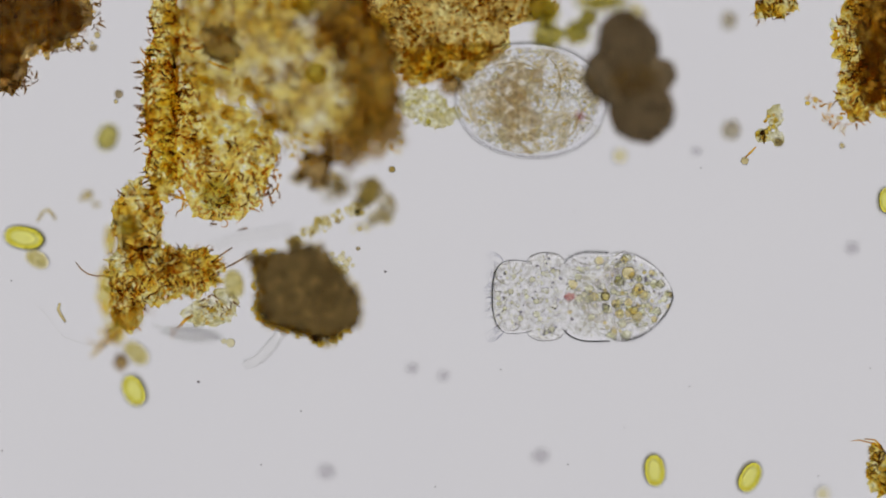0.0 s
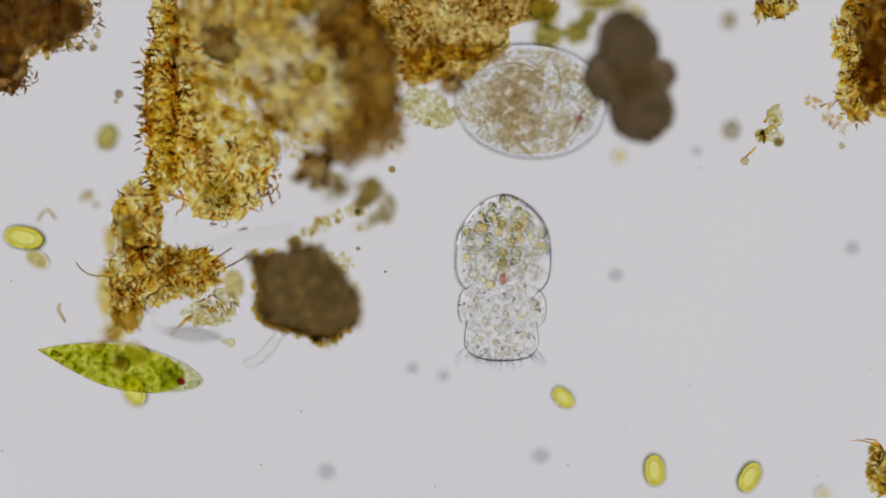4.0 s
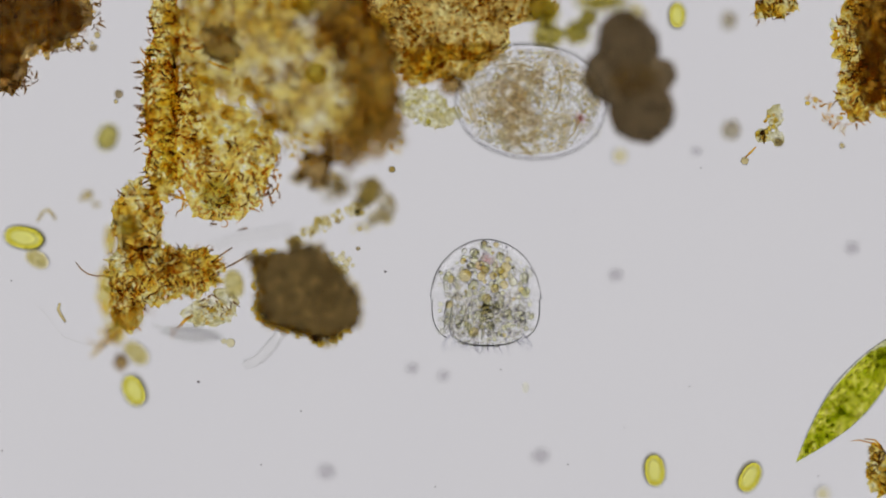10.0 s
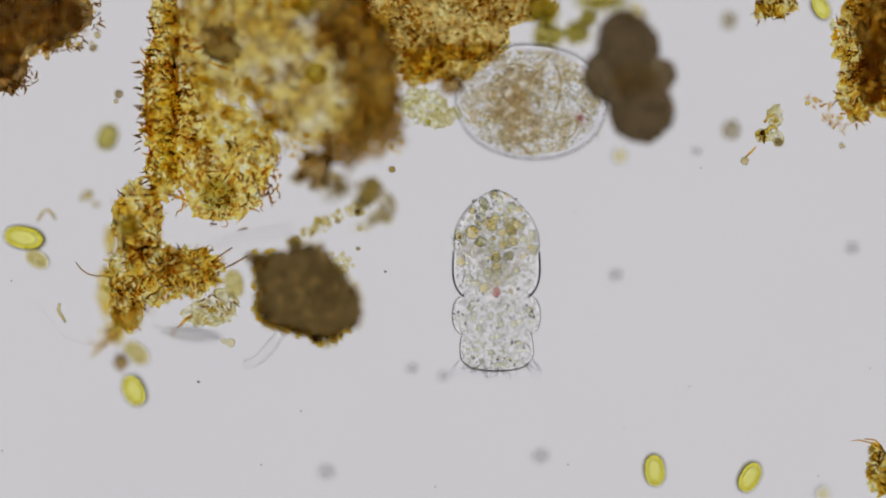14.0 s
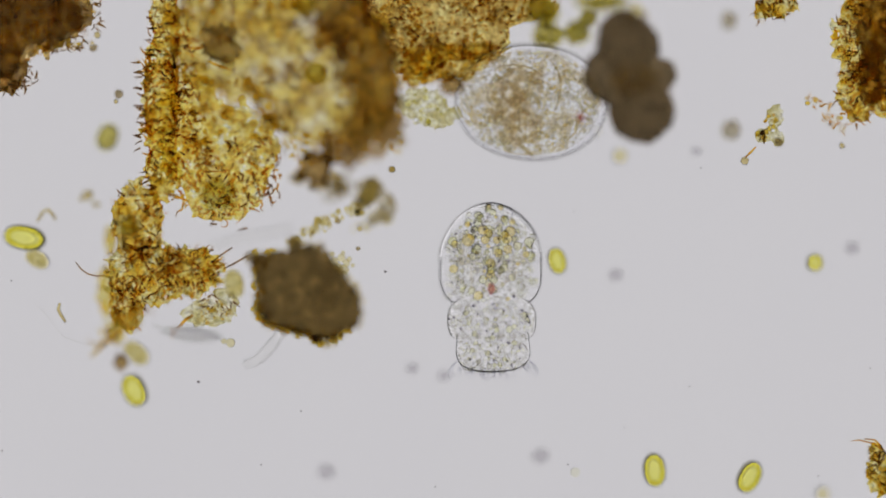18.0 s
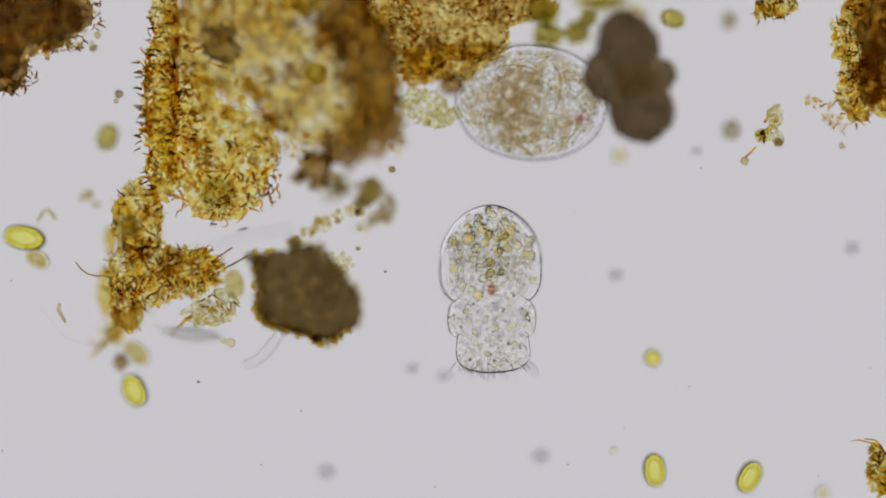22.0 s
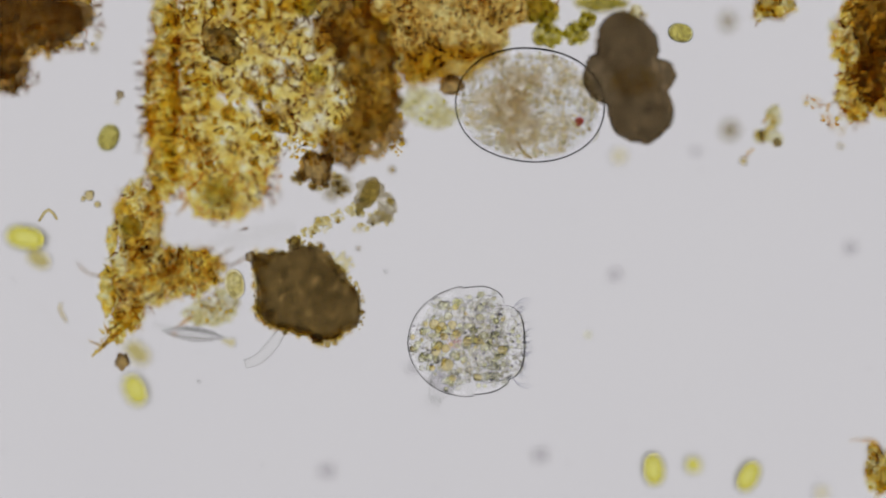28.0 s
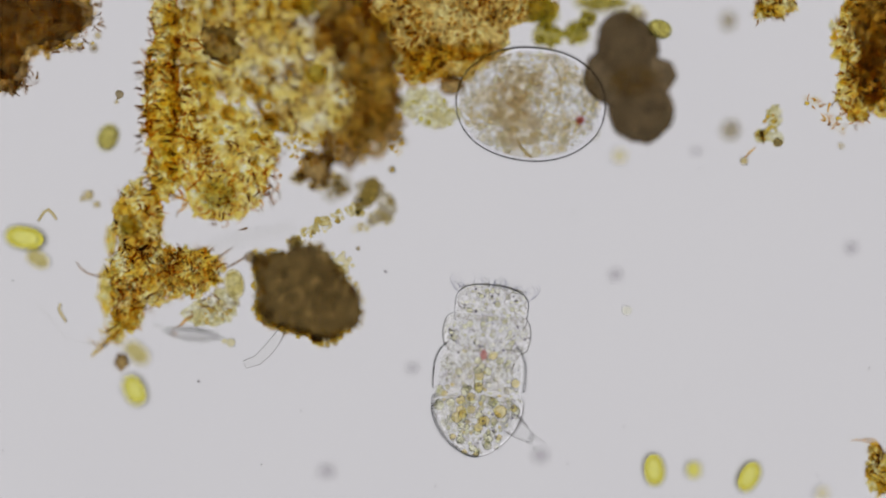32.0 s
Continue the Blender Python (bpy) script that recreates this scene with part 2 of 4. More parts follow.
def depth_of(blobs, u, v):
    return max(1 - ((u - b[0]) / b[2]) ** 2 - ((v - b[1]) / b[3]) ** 2 for b in blobs)


def sheet(blobs, thick, step=7, rough=0.35, z=0.0, seed=0.0, edge=22.0):
    """A clod of jelly: the union of ellipses with a ragged rim, thick in the middle and thin at the rim."""
    u0, u1 = min(b[0] - b[2] for b in blobs) - 12, max(b[0] + b[2] for b in blobs) + 12
    v0, v1 = min(b[1] - b[3] for b in blobs) - 12, max(b[1] + b[3] for b in blobs) + 12
    nu, nv = int((u1 - u0) / step) + 2, int((v1 - v0) / step) + 2
    keep, hgt = {}, {}
    for j in range(nv):
        for i in range(nu):
            u, v = u0 + i * step, v0 + j * step
            q = Vector((u / edge, v / edge, seed))
            f = depth_of(blobs, u, v) + rough * noise.noise(q) + rough * 0.6 * noise.noise(q * 2.7)
            keep[i, j] = f
    v, f, idx = [], [], {}

    def vert(i, j, side):
        k = (i, j, side if keep[i, j] > 0.0 else 0)
        if k not in idx:
            h = thick * math.sqrt(max(keep[i, j], 0.0) + 0.0)
            h *= 0.75 + 0.5 * noise.noise(Vector((i * 0.4, j * 0.4, seed + 9)))
            jx = 2.0 * noise.noise(Vector((i * 1.7, j * 1.3, seed)))
            pu, pv = u0 + i * step + jx, v0 + j * step - jx
            if k[2] == 0:
                best = max(((i + a, j + c) for a in (-1, 0, 1) for c in (-1, 0, 1) if (i + a, j + c) in keep), key=lambda q: keep[q])
                s = -keep[i, j] / (keep[best] - keep[i, j] + 1e-6)
                pu, pv = pu + (best[0] - i) * step * s, pv + (best[1] - j) * step * s
            idx[k] = len(v)
            v.append(at(pu, pv, z + (h if k[2] > 0 else -h if k[2] < 0 else 0)))
        return idx[k]

    for j in range(nv - 1):
        for i in range(nu - 1):
            c = [(i, j), (i + 1, j), (i + 1, j + 1), (i, j + 1)]
            if sum(keep[k] > 0 for k in c) >= 1:
                for side in (1, -1):
                    ids = [vert(*k, side) for k in c]
                    if len(set(ids)) > 2:
                        f.append(ids[::-1] if side > 0 else ids)
    return mesh("jelly", v, f)


def fuzz(blobs, count, rad, length, z=0.0, dz=0.05, ang=None, spread=3.2, bend=0.9):
    out = []
    for _ in range(count):
        u, v = inside(blobs)
        a = random.uniform(0, 6.3) if ang is None else ang + random.uniform(-spread, spread)
        out.append(worm(at(u, v, z + random.uniform(-dz, dz)), random.uniform(*length), random.uniform(*rad), a, bend))
    return out


def dust(blobs, count, rad, z=0.0, dz=0.05, base=None):
    pts, rr = [], []
    for _ in range(count):
        u, v = inside(blobs)
        pts.append(at(u, v, z + random.uniform(-dz, dz)))
        rr.append(random.uniform(*rad))
    return grains(pts, rr, base)


def thing(name, place, label, category, group=""):
    ob = new(name)
    ob.empty_display_size = 0.01
    ob.location = place
    return tagged(ob, label, category, group)


# ---- the setting ----
BED = -0.12
bm = bmesh.new()
bmesh.ops.create_circle(bm, cap_ends=True, segments=64, radius=1.0)
me = bpy.data.meshes.new("lamp")
bm.to_mesh(me)
bm.free()
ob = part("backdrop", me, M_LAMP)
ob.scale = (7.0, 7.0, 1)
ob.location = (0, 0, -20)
tagged(ob, "pale grey field of the microscope lamp with an added bright outer ring", "light field", kind="structure")
bm = bmesh.new()
bmesh.ops.create_cube(bm, size=1.0, matrix=Matrix.Diagonal((3.6, 2.6, 0.25, 1)))
bmesh.ops.bevel(bm, geom=bm.edges[:], offset=0.01, segments=2, affect="EDGES")
me = bpy.data.meshes.new("slide")
bm.to_mesh(me)
bm.free()
ob = part("ground", me, M_SLIDE)
ob.location = (0, 0, BED - 0.125)
tagged(ob, "clear glass microscope slide under the water drop", "glass slide", kind="structure")


# ---- clods of detritus ----
def clod(name, place, label, category="detritus", group=""):
    t = thing(name, at(*place), label, category, group)

    def add(kind, me, material, note="", stuff=False):
        ob = part(kind, me, material, t, note)
        ob.location = -t.location
        if stuff:
            ob["kind"] = "stuff"
        return ob

    return t, add


def hook(length, rad, bend):
    """One short curly fibre as a mesh of its own, growing from its root along +x."""
    return tubes([worm((0, 0, 0), length, rad, 0.0, bend, 5, 0.15)], 6)


HOOKS = [hook(random.uniform(0.007, 0.017), random.uniform(0.0017, 0.0030), 0.25) for _ in range(14)]
for me in HOOKS:
    me.materials.append(M_NEEDLE)


def bristles(owner, blobs, count, z, dz, ang=None, spread=0.7):
    for _ in range(count):
        u, v = inside(blobs)
        a = random.uniform(0, 6.28) if ang is None else ang + random.uniform(-spread, spread)
        ob = part("fibre", random.choice(HOOKS), None, owner)
        ob.location = at(u, v, z + random.uniform(-dz, dz)) - owner.location
        ob.rotation_euler = (random.uniform(-0.4, 0.4), random.uniform(-0.3, 0.3), a)


def great_mass():
    t, add = clod("detritus_mass", (430, 200, BED), "large golden brown mat of tangled fibres and humus", group="detritus")
    amber = [(430, 60, 135, 130), (400, 205, 128, 120), (395, 325, 72, 62), (540, 140, 100, 120), (480, 20, 180, 70)]
    high = [(430, 55, 135, 120), (545, 140, 95, 115), (480, 15, 180, 70), (645, 130, 64, 130)]
    near = [(385, 262, 108, 84), (395, 335, 72, 56), (335, 190, 50, 60)]
    add("high_jelly", sheet(high, 0.02, z=0.075, seed=1, rough=0.6, step=6), M_CLOUDED, "translucent amber jelly")
    add("amber_jelly", sheet(near, 0.02, z=0.0, seed=8, rough=0.6, step=6), M_AMBER, "translucent amber jelly")
    rim = [(292, 50, 26, 105), (284, 185, 32, 100), (290, 300, 30, 55), (325, 120, 26, 60), (330, 230, 30, 50)]
    add("rim_jelly", sheet(rim[:3], 0.03, step=5, seed=2, rough=0.8, edge=14), M_GOLD, "golden fibrous rim")
    low = [(245, 395, 44, 74), (255, 485, 66, 60), (328, 482, 64, 44), (225, 545, 30, 42)]
    add("lower_lobe", sheet(low, 0.03, step=5, seed=3, rough=0.8, edge=14), M_GOLD, "golden ragged lobe")
    right = [(800, 40, 110, 66), (740, 90, 52, 52), (700, 20, 60, 40), (900, 12, 86, 28)]
    add("upper_jelly", sheet(right, 0.025, seed=4, z=0.0, rough=0.6, step=6), M_OCHRE, "golden brown jelly")
    brown = [(615, 35, 58, 70), (657, 120, 54, 88), (660, 212, 52, 68), (605, 262, 52, 34)]
    add("humus", sheet(brown, 0.04, seed=5, z=0.075, rough=1.1, edge=30), M_SEAM, "dark brown humus seam")
    fringe = [(790, 112, 56, 32), (735, 118, 30, 34), (850, 92, 34, 18)]
    add("humus_fringe", sheet(fringe, 0.02, seed=9, z=-0.03, rough=0.9, edge=14), M_OCHRE, "blurred brown humus fringe")
    add("fringe_crumb_cloud", dust(fringe, 120, (0.003, 0.006), -0.02, 0.015), M_CRUMB, "brown crumbs", True)
    for u, v, z, balls in ((556, 296, 0.055, [(0, 0, 26), (-14, 8, 17), (14, -8, 18), (4, 12, 18)]), (800, 146, 0.055, [(0, 0, 16), (-8, -4, 11), (7, 7, 12)]), (388, 78, 0.035, [(0, 0, 28), (-14, -10, 20), (12, 14, 22), (10, -14, 18)])):
        me, c = clump([(u + du, v + dv, r) for du, dv, r in balls], 0.006, u, 0.6)
        add("humus_knot", me, M_HEART if u == 388 else M_BROWN, "dark rounded humus knot").location = at(*c, z) - t.location
    add("knot_crumb_cloud", dust([(528, 312, 14, 12), (585, 320, 20, 14), (604, 338, 14, 10), (560, 330, 16, 6)], 110, (0.002, 0.0055), 0.055, 0.01), M_CRUST, "olive crumbs round the knot", True)
    spike = [(at(240 - 20 * k, 560 + 18 * k, 0.05), 0.006 - 0.001 * k) for k in range(5)]
    add("spike", tubes([([p for p, _ in spike], [r for _, r in spike])], 7), M_CLOT, "brown spike below the lobe")
    add("high_lobe", sheet([(188, 515, 16, 46), (206, 585, 16, 24), (196, 425, 10, 30)], 0.02, step=4, seed=19, z=0.055, rough=0.9, edge=10), M_GOLD, "ragged golden edge of the lobe")
    add("spike_tangle", tubes(fuzz([(225, 570, 26, 16), (200, 595, 18, 14), (180, 615, 10, 10)], 40, (0.0015, 0.003), (0.010, 0.026), 0.05, 0.008, 2.4, 0.6, 0.4)), M_CLOT, "brown fibres round the spike", True)
    add("low_needle_tangle", tubes(fuzz(low, 60, (0.0013, 0.0024), (0.008, 0.022), 0.05, 0.008, bend=0.7)), M_NEEDLE, "dark curled needles", True)
    add("olive_knot", lump(0.032, 0.026, 0.02, 0.3, 2, 8), M_OLIVE).location = at(385, 345, -0.06) - t.location
    add("fibre_tangle", tubes(fuzz(high + [(430, 230, 90, 90)], 90, (0.0013, 0.0036), (0.006, 0.020), 0.055, 0.02, bend=1.0)), M_FIBRE, "curly amber fibres", True)
    add("middle_tangle", tubes(fuzz([(390, 320, 95, 70), (325, 160, 30, 120), (470, 300, 30, 50)], 230, (0.0013, 0.0034), (0.006, 0.026), 0.0, 0.015, bend=1.2)), M_DARKFIBRE, "curly brown fibres", True)
    add("clot_cloud", dust(high + [(440, 190, 110, 70)], 70, (0.004, 0.0095), 0.06, 0.03, RAGGED), M_CLOT, "blurred brown clots", True)
    add("low_clot_cloud", dust([(390, 250, 105, 120)], 60, (0.003, 0.007), 0.0, 0.04, RAGGED), M_CLOT, "brown clots", True)
    add("long_fibre_tangle", tubes(fuzz([(340, 180, 50, 170)], 12, (0.0018, 0.003), (0.03, 0.055), 0.015, 0.015, 0.3, 0.9, 0.3)), M_DARKFIBRE, "longer brown fibres", True)
    add("needle_tangle", tubes(fuzz(high + [(430, 210, 100, 100)], 640, (0.0014, 0.0030), (0.008, 0.024), 0.052, 0.009, bend=1.2)), M_NEEDLE, "dark curled needles", True)
    add("upper_needle_tangle", tubes(fuzz(right, 45, (0.0013, 0.0024), (0.008, 0.022), 0.0, 0.012, bend=0.6)), M_NEEDLE, "dark curled needles", True)
    add("high_needle_tangle", tubes(fuzz(right, 240, (0.0014, 0.0028), (0.006, 0.018), 0.05, 0.010, bend=1.0)), M_NEEDLE, "dark curled needles", True)
    add("lower_needle_tangle", tubes(fuzz(low + low + rim, 210, (0.0013, 0.0026), (0.008, 0.022), 0.0, 0.012, bend=0.7)), M_NEEDLE, "dark curled needles", True)
    add("deep_tangle", tubes(fuzz(amber, 30, (0.002, 0.004), (0.01, 0.03), -0.04, 0.03, bend=1.2)), M_FIBRE, "curly amber fibres", True)
    add("rim_tangle", tubes(fuzz(rim, 120, (0.0015, 0.0032), (0.008, 0.020), 0.0, 0.02, 3.0, 0.6, 0.3)), M_DARKFIBRE, "short brown bristles", True)
    add("strand_tangle", tubes(fuzz([(310, 160, 6, 165), (264, 200, 8, 105)], 90, (0.0018, 0.0030), (0.012, 0.03), 0.0, 0.010, 1.57, 0.5, 0.3)), M_DARKFIBRE, "brown strands along the rim", True)
    add("lobe_tangle", tubes(fuzz(low, 270, (0.0014, 0.0036), (0.010, 0.026), -0.01, 0.04, bend=0.8)), M_DARKFIBRE, "curly brown fibres", True)
    add("upper_tangle", tubes(fuzz(right, 430, (0.0016, 0.0036), (0.005, 0.014), 0.0, 0.015, bend=1.2)), M_FIBRE, "curly brown fibres", True)
    add("crumb_cloud", dust(amber, 170, (0.0018, 0.0042), 0.055, 0.015, RAGGED), M_CRUMB, "golden crumbs", True)
    add("rim_crumb_cloud", dust(low + rim, 600, (0.0016, 0.004), 0.0, 0.03), M_CRUMB, "golden crumbs", True)
    add("seam_tangle", tubes(fuzz(brown, 150, (0.0015, 0.0032), (0.006, 0.016), 0.06, 0.015, bend=1.2)), M_DARKFIBRE, "short brown fibres of the seam", True)
    blots = [inside([(440, 70, 110, 90), (480, 170, 50, 60), (430, 190, 70, 70)]) for _ in range(24)]
    add("blot_cloud", grains([at(u, v, random.uniform(0.045, 0.085)) for u, v in blots], [random.uniform(0.006, 0.013) for _ in blots], RAGGED), M_OCHRE, "brown blots in the jelly", True)
    add("humus_crumb_cloud", dust(brown, 90, (0.002, 0.005), 0.06, 0.05, RAGGED), M_CLOT, "brown crumbs", True)
    add("edge_crumb_cloud", dust([(702, 250, 12, 26), (560, 265, 50, 30)], 130, (0.002, 0.0045), 0.03, 0.02), M_CRUMB, "brown crumbs", True)
    bristles(t, rim, 90, 0.005, 0.015, 3.05, 0.5)
    bristles(t, [(252, 180, 10, 90), (274, 50, 8, 90)], 34, 0.0, 0.01, 3.0, 0.4)
    bristles(t, low + [(210, 420, 20, 50), (390, 455, 30, 20)], 80, -0.005, 0.035)
    bristles(t, [(400, 395, 60, 12), (485, 330, 12, 50), (430, 300, 60, 70)], 60, 0.0, 0.02)
    return t


def corner_mats():
    t, add = clod("detritus_clump", (60, 60, BED), "dark brown detritus clump with a ragged edge", group="detritus")
    b = [(30, 40, 110, 62), (0, 110, 50, 56), (120, 20, 46, 36)]
    add("jelly", sheet(b, 0.05, step=6, seed=11, rough=0.6, edge=16), M_BROWN)
    add("humus_heart", sheet([(55, 30, 95, 48), (0, 95, 40, 45)], 0.03, seed=17, z=0.02, rough=0.8, edge=16), M_HEART)
    add("fibre_tangle", tubes(fuzz(b, 300, (0.0014, 0.0026), (0.008, 0.022))), M_DARKFIBRE, "", True)
    add("crumb_cloud", dust(b + [(140, 75, 34, 14)], 330, (0.002, 0.005)), M_CRUMB, "", True)
    bristles(t, [(120, 78, 50, 16), (35, 140, 36, 26), (168, 25, 12, 30)], 80, 0.0, 0.015)
    t, add = clod("detritus_clump", (1530, 110, BED), "rust brown detritus clump with loose crumbs", group="detritus")
    b = [(1542, 60, 62, 84), (1522, 160, 38, 54), (1560, 120, 46, 84)]
    add("jelly", sheet(b, 0.045, step=6, seed=12, rough=0.9, edge=12), M_GOLD)
    add("needle_tangle", tubes(fuzz(b, 170, (0.0014, 0.0028), (0.008, 0.022), 0.0, 0.010, bend=0.8)), M_NEEDLE, "dark curled needles", True)
    add("high_needle_tangle", tubes(fuzz(b, 150, (0.0014, 0.0028), (0.010, 0.030), 0.052, 0.008, 0.5, 0.6, 0.3)), M_NEEDLE, "dark curled needles", True)
    add("humus_heart", sheet([(1558, 45, 46, 66), (1545, 140, 26, 44)], 0.03, seed=18, z=0.04, rough=0.9, edge=14), M_SEAM)
    add("fibre_tangle", tubes(fuzz(b + [(1450, 182, 24, 8), (1490, 215, 30, 18)], 330, (0.0016, 0.0032), (0.006, 0.018), 0.0, 0.03)), M_DARKFIBRE, "", True)
    add("crumb_cloud", dust(b + [(1440, 180, 18, 10), (1495, 215, 24, 16)], 220, (0.002, 0.005)), M_CRUMB, "", True)
    bristles(t, b, 40, 0.0, 0.02)
    t, add = clod("detritus_clump", (1370, 15, BED), "small golden detritus clump", group="detritus")
    b = [(1375, 8, 36, 24), (1345, 22, 10, 14)]
    add("jelly", sheet(b, 0.03, step=4, seed=13, rough=0.8, edge=10), M_GOLD)
    add("crumb_cloud", dust(b, 90, (0.002, 0.0045)), M_CRUMB, "", True)
    bristles(t, b, 40, 0.0, 0.015)
    t, add = clod("detritus_clump", (1555, 830, BED), "small dark detritus clump with fine bristles", group="detritus")
    b = [(1562, 838, 28, 38), (1550, 802, 12, 18)]
    add("jelly", sheet(b, 0.03, step=4, seed=14, rough=0.8, edge=10), M_GOLD)
    add("crumb_cloud", dust(b, 90, (0.002, 0.0045)), M_CRUMB, "", True)
    bristles(t, b, 44, 0.0, 0.015)
    for pts in ([(1562, 796), (1545, 785), (1520, 779), (1506, 781)], [(1560, 790), (1548, 779), (1530, 777)]):
        part("bristle", tubes([([at(u, v) - t.location for u, v in pts], [0.002, 0.0016, 0.0012, 0.0006][: len(pts)])]), M_DARKFIBRE, t)


def pellets():
    t, add = clod("dark_pellet", (545, 515, BED), "dark brown granular pellet with a crumbly skin", "pellet", "pellets")
    P = [(500, 494, 48), (542, 488, 54), (588, 540, 50), (506, 532, 52), (574, 562, 42), (466, 468, 22), (545, 520, 70), (612, 560, 26)]
    me, c = clump(P, 0.0034, 21, 0.5)
    add("skin", me, M_DARK).location = at(*c, 0.05) - t.location
    core, _ = clump([(u, v, r * 0.93) for u, v, r in P], 0.003, 27, 0.5)
    add("core", core, M_DARK).location = at(*c, 0.05) - t.location
    pts, rr = [], []
    for k in range(700):
        d = random.choice(me.vertices).co
        if abs(d.z) < 0.015:
            pts.append(at(c[0] + d.x * 1000, c[1] - d.y * 1000, random.uniform(0.03, 0.06)) + Vector((d.x, d.y, 0)) * random.uniform(0.0, 0.09))
            rr.append(0.0015 + 0.004 * random.random() ** 2)
    add("grain_crust", grains(pts, rr), M_CRUST, "olive grains stuck to the skin", True)
    side = [w.co for w in me.vertices if abs(w.co.z) < 0.015 and (w.co.x < -0.05 or w.co.y < -0.06)]
    pts = [at(c[0] + d.x * 1000, c[1] - d.y * 1000, random.uniform(-0.01, 0.015)) + Vector((d.x, d.y, 0)) * random.uniform(-0.03, 0.07) for d in random.sample(side, min(170, len(side)))]
    add("golden_crust", grains(pts, [random.uniform(0.0018, 0.0048) for _ in pts], RAGGED), M_CRUMB, "golden crumbs along the lower edge", True)
    for u, v, r in ((443, 455, 9), (560, 600, 9), (478, 555, 7), (520, 430, 11)):
        add("crumb", lump(r / 1000, r / 1000, r / 1400, 0.3, 2, u, 0.15, base=BALL4), M_DARK, "crumb on the rim").location = at(u, v, 0.045) - t.location
    t, add = clod("dark_pellet", (1120, 140, BED), "dark brown lobed pellet made of two rounded halves", "pellet", "pellets")
    P = [(1112, 84, 54), (1135, 195, 58), (1168, 132, 30), (1084, 134, 50), (1100, 60, 40), (1125, 140, 54)]
    me, c = clump(P, 0.003, 22, 0.5)
    add("skin", me, M_DARK2).location = at(*c, 0.06) - t.location
    for u, v, r in ((1106, 74, 54), (1136, 199, 54)):
        add("lobe", lump(r / 1000, r / 1000, 0.03, 0.05, 2, u, 0.03, base=BALL5), M_LOBE, "darker lobe").location = at(u, v, 0.06) - t.location
    add("gold_speck_cloud", dust([(1125, 142, 44, 22)], 90, (0.002, 0.005), 0.1, 0.01), M_CRUMB, "golden specks", True)
    pts = [at(1125 + random.gauss(0, 10), 24 + random.gauss(0, 5), 0.06) for _ in range(14)]
    add("grain_crust", grains(pts, [random.uniform(0.003, 0.006) for _ in pts]), M_CRUST, "", True)


great_mass()
corner_mats()
pellets()


# ---- green cells ----
def alga(long, wide, name="alga_cell", label="oval yellow-green alga cell with a clear wall", core=None, wall=None):
    """An oval cell: a clear wall round a chloroplast, long axis along y."""
    t = thing(name, (0, 0, 0), label, "alga", "alga cells")
    prof = [(long * s, wide * max(1 - abs(s) ** 2.4, 0.0) ** 0.5 + 1e-5) for s in np.sin(np.linspace(-math.pi / 2, math.pi / 2, 15))]
    part("cell_wall", lathe(prof, 20), wall or M_WALL, t)
    part("chloroplast", lathe([(y * 0.8, r * 0.78) for y, r in prof], 16, bumps=0.1, seed=long * 99), core or M_ALGA, t)
    if core is None:
        # clear bead added in the middle to imitate the cell's bright highlight
        part("centre_bead", mesh("bead", np.array(BALL3[0]) * (wide * 0.42, long * 0.5, wide * 0.42), BALL3[1]), M_CENTRE_BEAD, t, "clear bead added for the bright centre")
        loop = [Vector((wide * 0.72 * math.cos(k * math.pi / 10), long * 0.78 * math.sin(k * math.pi / 10), 0)) for k in range(21)]
        part("chloroplast_rim", tubes([(loop, [wide * 0.24] * 21)], 10), M_RIM, t, "darker green rim")
    return t


RESTING = [(1158, 832, 30, 20, 6), (1326, 844, 30, 20, -28), (44, 421, 38, 22, 80), (66, 459, 23, 15, 60), (238, 691, 30, 21, 25), (241, 625, 27, 17, 50)]
for u, v, a, b, turn in RESTING:
    c = alga(a / 1000, b / 1000) if u not in (66, 241) else alga(a / 1000, b / 1000, "pale_cell", "pale yellowish oval cell with a thin wall", M_PALEJELLY, M_GRAIN)
    c.matrix_basis = Matrix.Translation(at(u, v, -0.045 if u in (238, 241) else -0.030)) @ pose(0, 0, 0, 0, 0, turn)

small = "small oval yellow-green alga cell drifting in the water"
drifter_a = alga(0.024, 0.016, label=small)
drifter_b = alga(0.024, 0.016, label=small)
drifter_c = alga(0.0155, 0.0145, label="small round yellow-green alga cell drifting in the water")
drift_pale = alga(0.009, 0.0085, "clear_cell", "small clear cell drifting in the water", M_PALE, M_GRANULE)
drift_bit = alga(0.010, 0.006, "clear_cell", "small pale oval cell drifting in the water", M_PALE, M_GRANULE)
drift_speck = part("drifting_speck", lump(0.010, 0.008, 0.007, 0.25, 2, 71, base=BALL3), M_DARK)
tagged(drift_speck, "small dark brown speck drifting in the water", "speck")
drifter_d = alga(0.023, 0.017, label="small olive green alga cell beside the pellet", core=M_OLIVE)
euglena = thing("euglena", (0, 0, 0), "long green spindle-shaped euglena with a red eyespot", "euglena")
prof = []
for k in range(33):
    s = -1 + k / 16
    w = (1 - abs(s) ** 2.0) ** 0.62 if s < 0 else (1 - s ** 1.5) ** 0.95
    prof.append((0.15 * s, max(0.042 * w, 0.0006)))
part("pellicle", lathe(prof, 28, 1.0, 0.68), M_PELLICLE, euglena, "clear striped skin")
filling = [(y, r * 0.94 * (1 - max(0, (-0.06 - y) / 0.060) ** 2) ** 0.5 + 1e-4) for y, r in prof if y > -0.119]
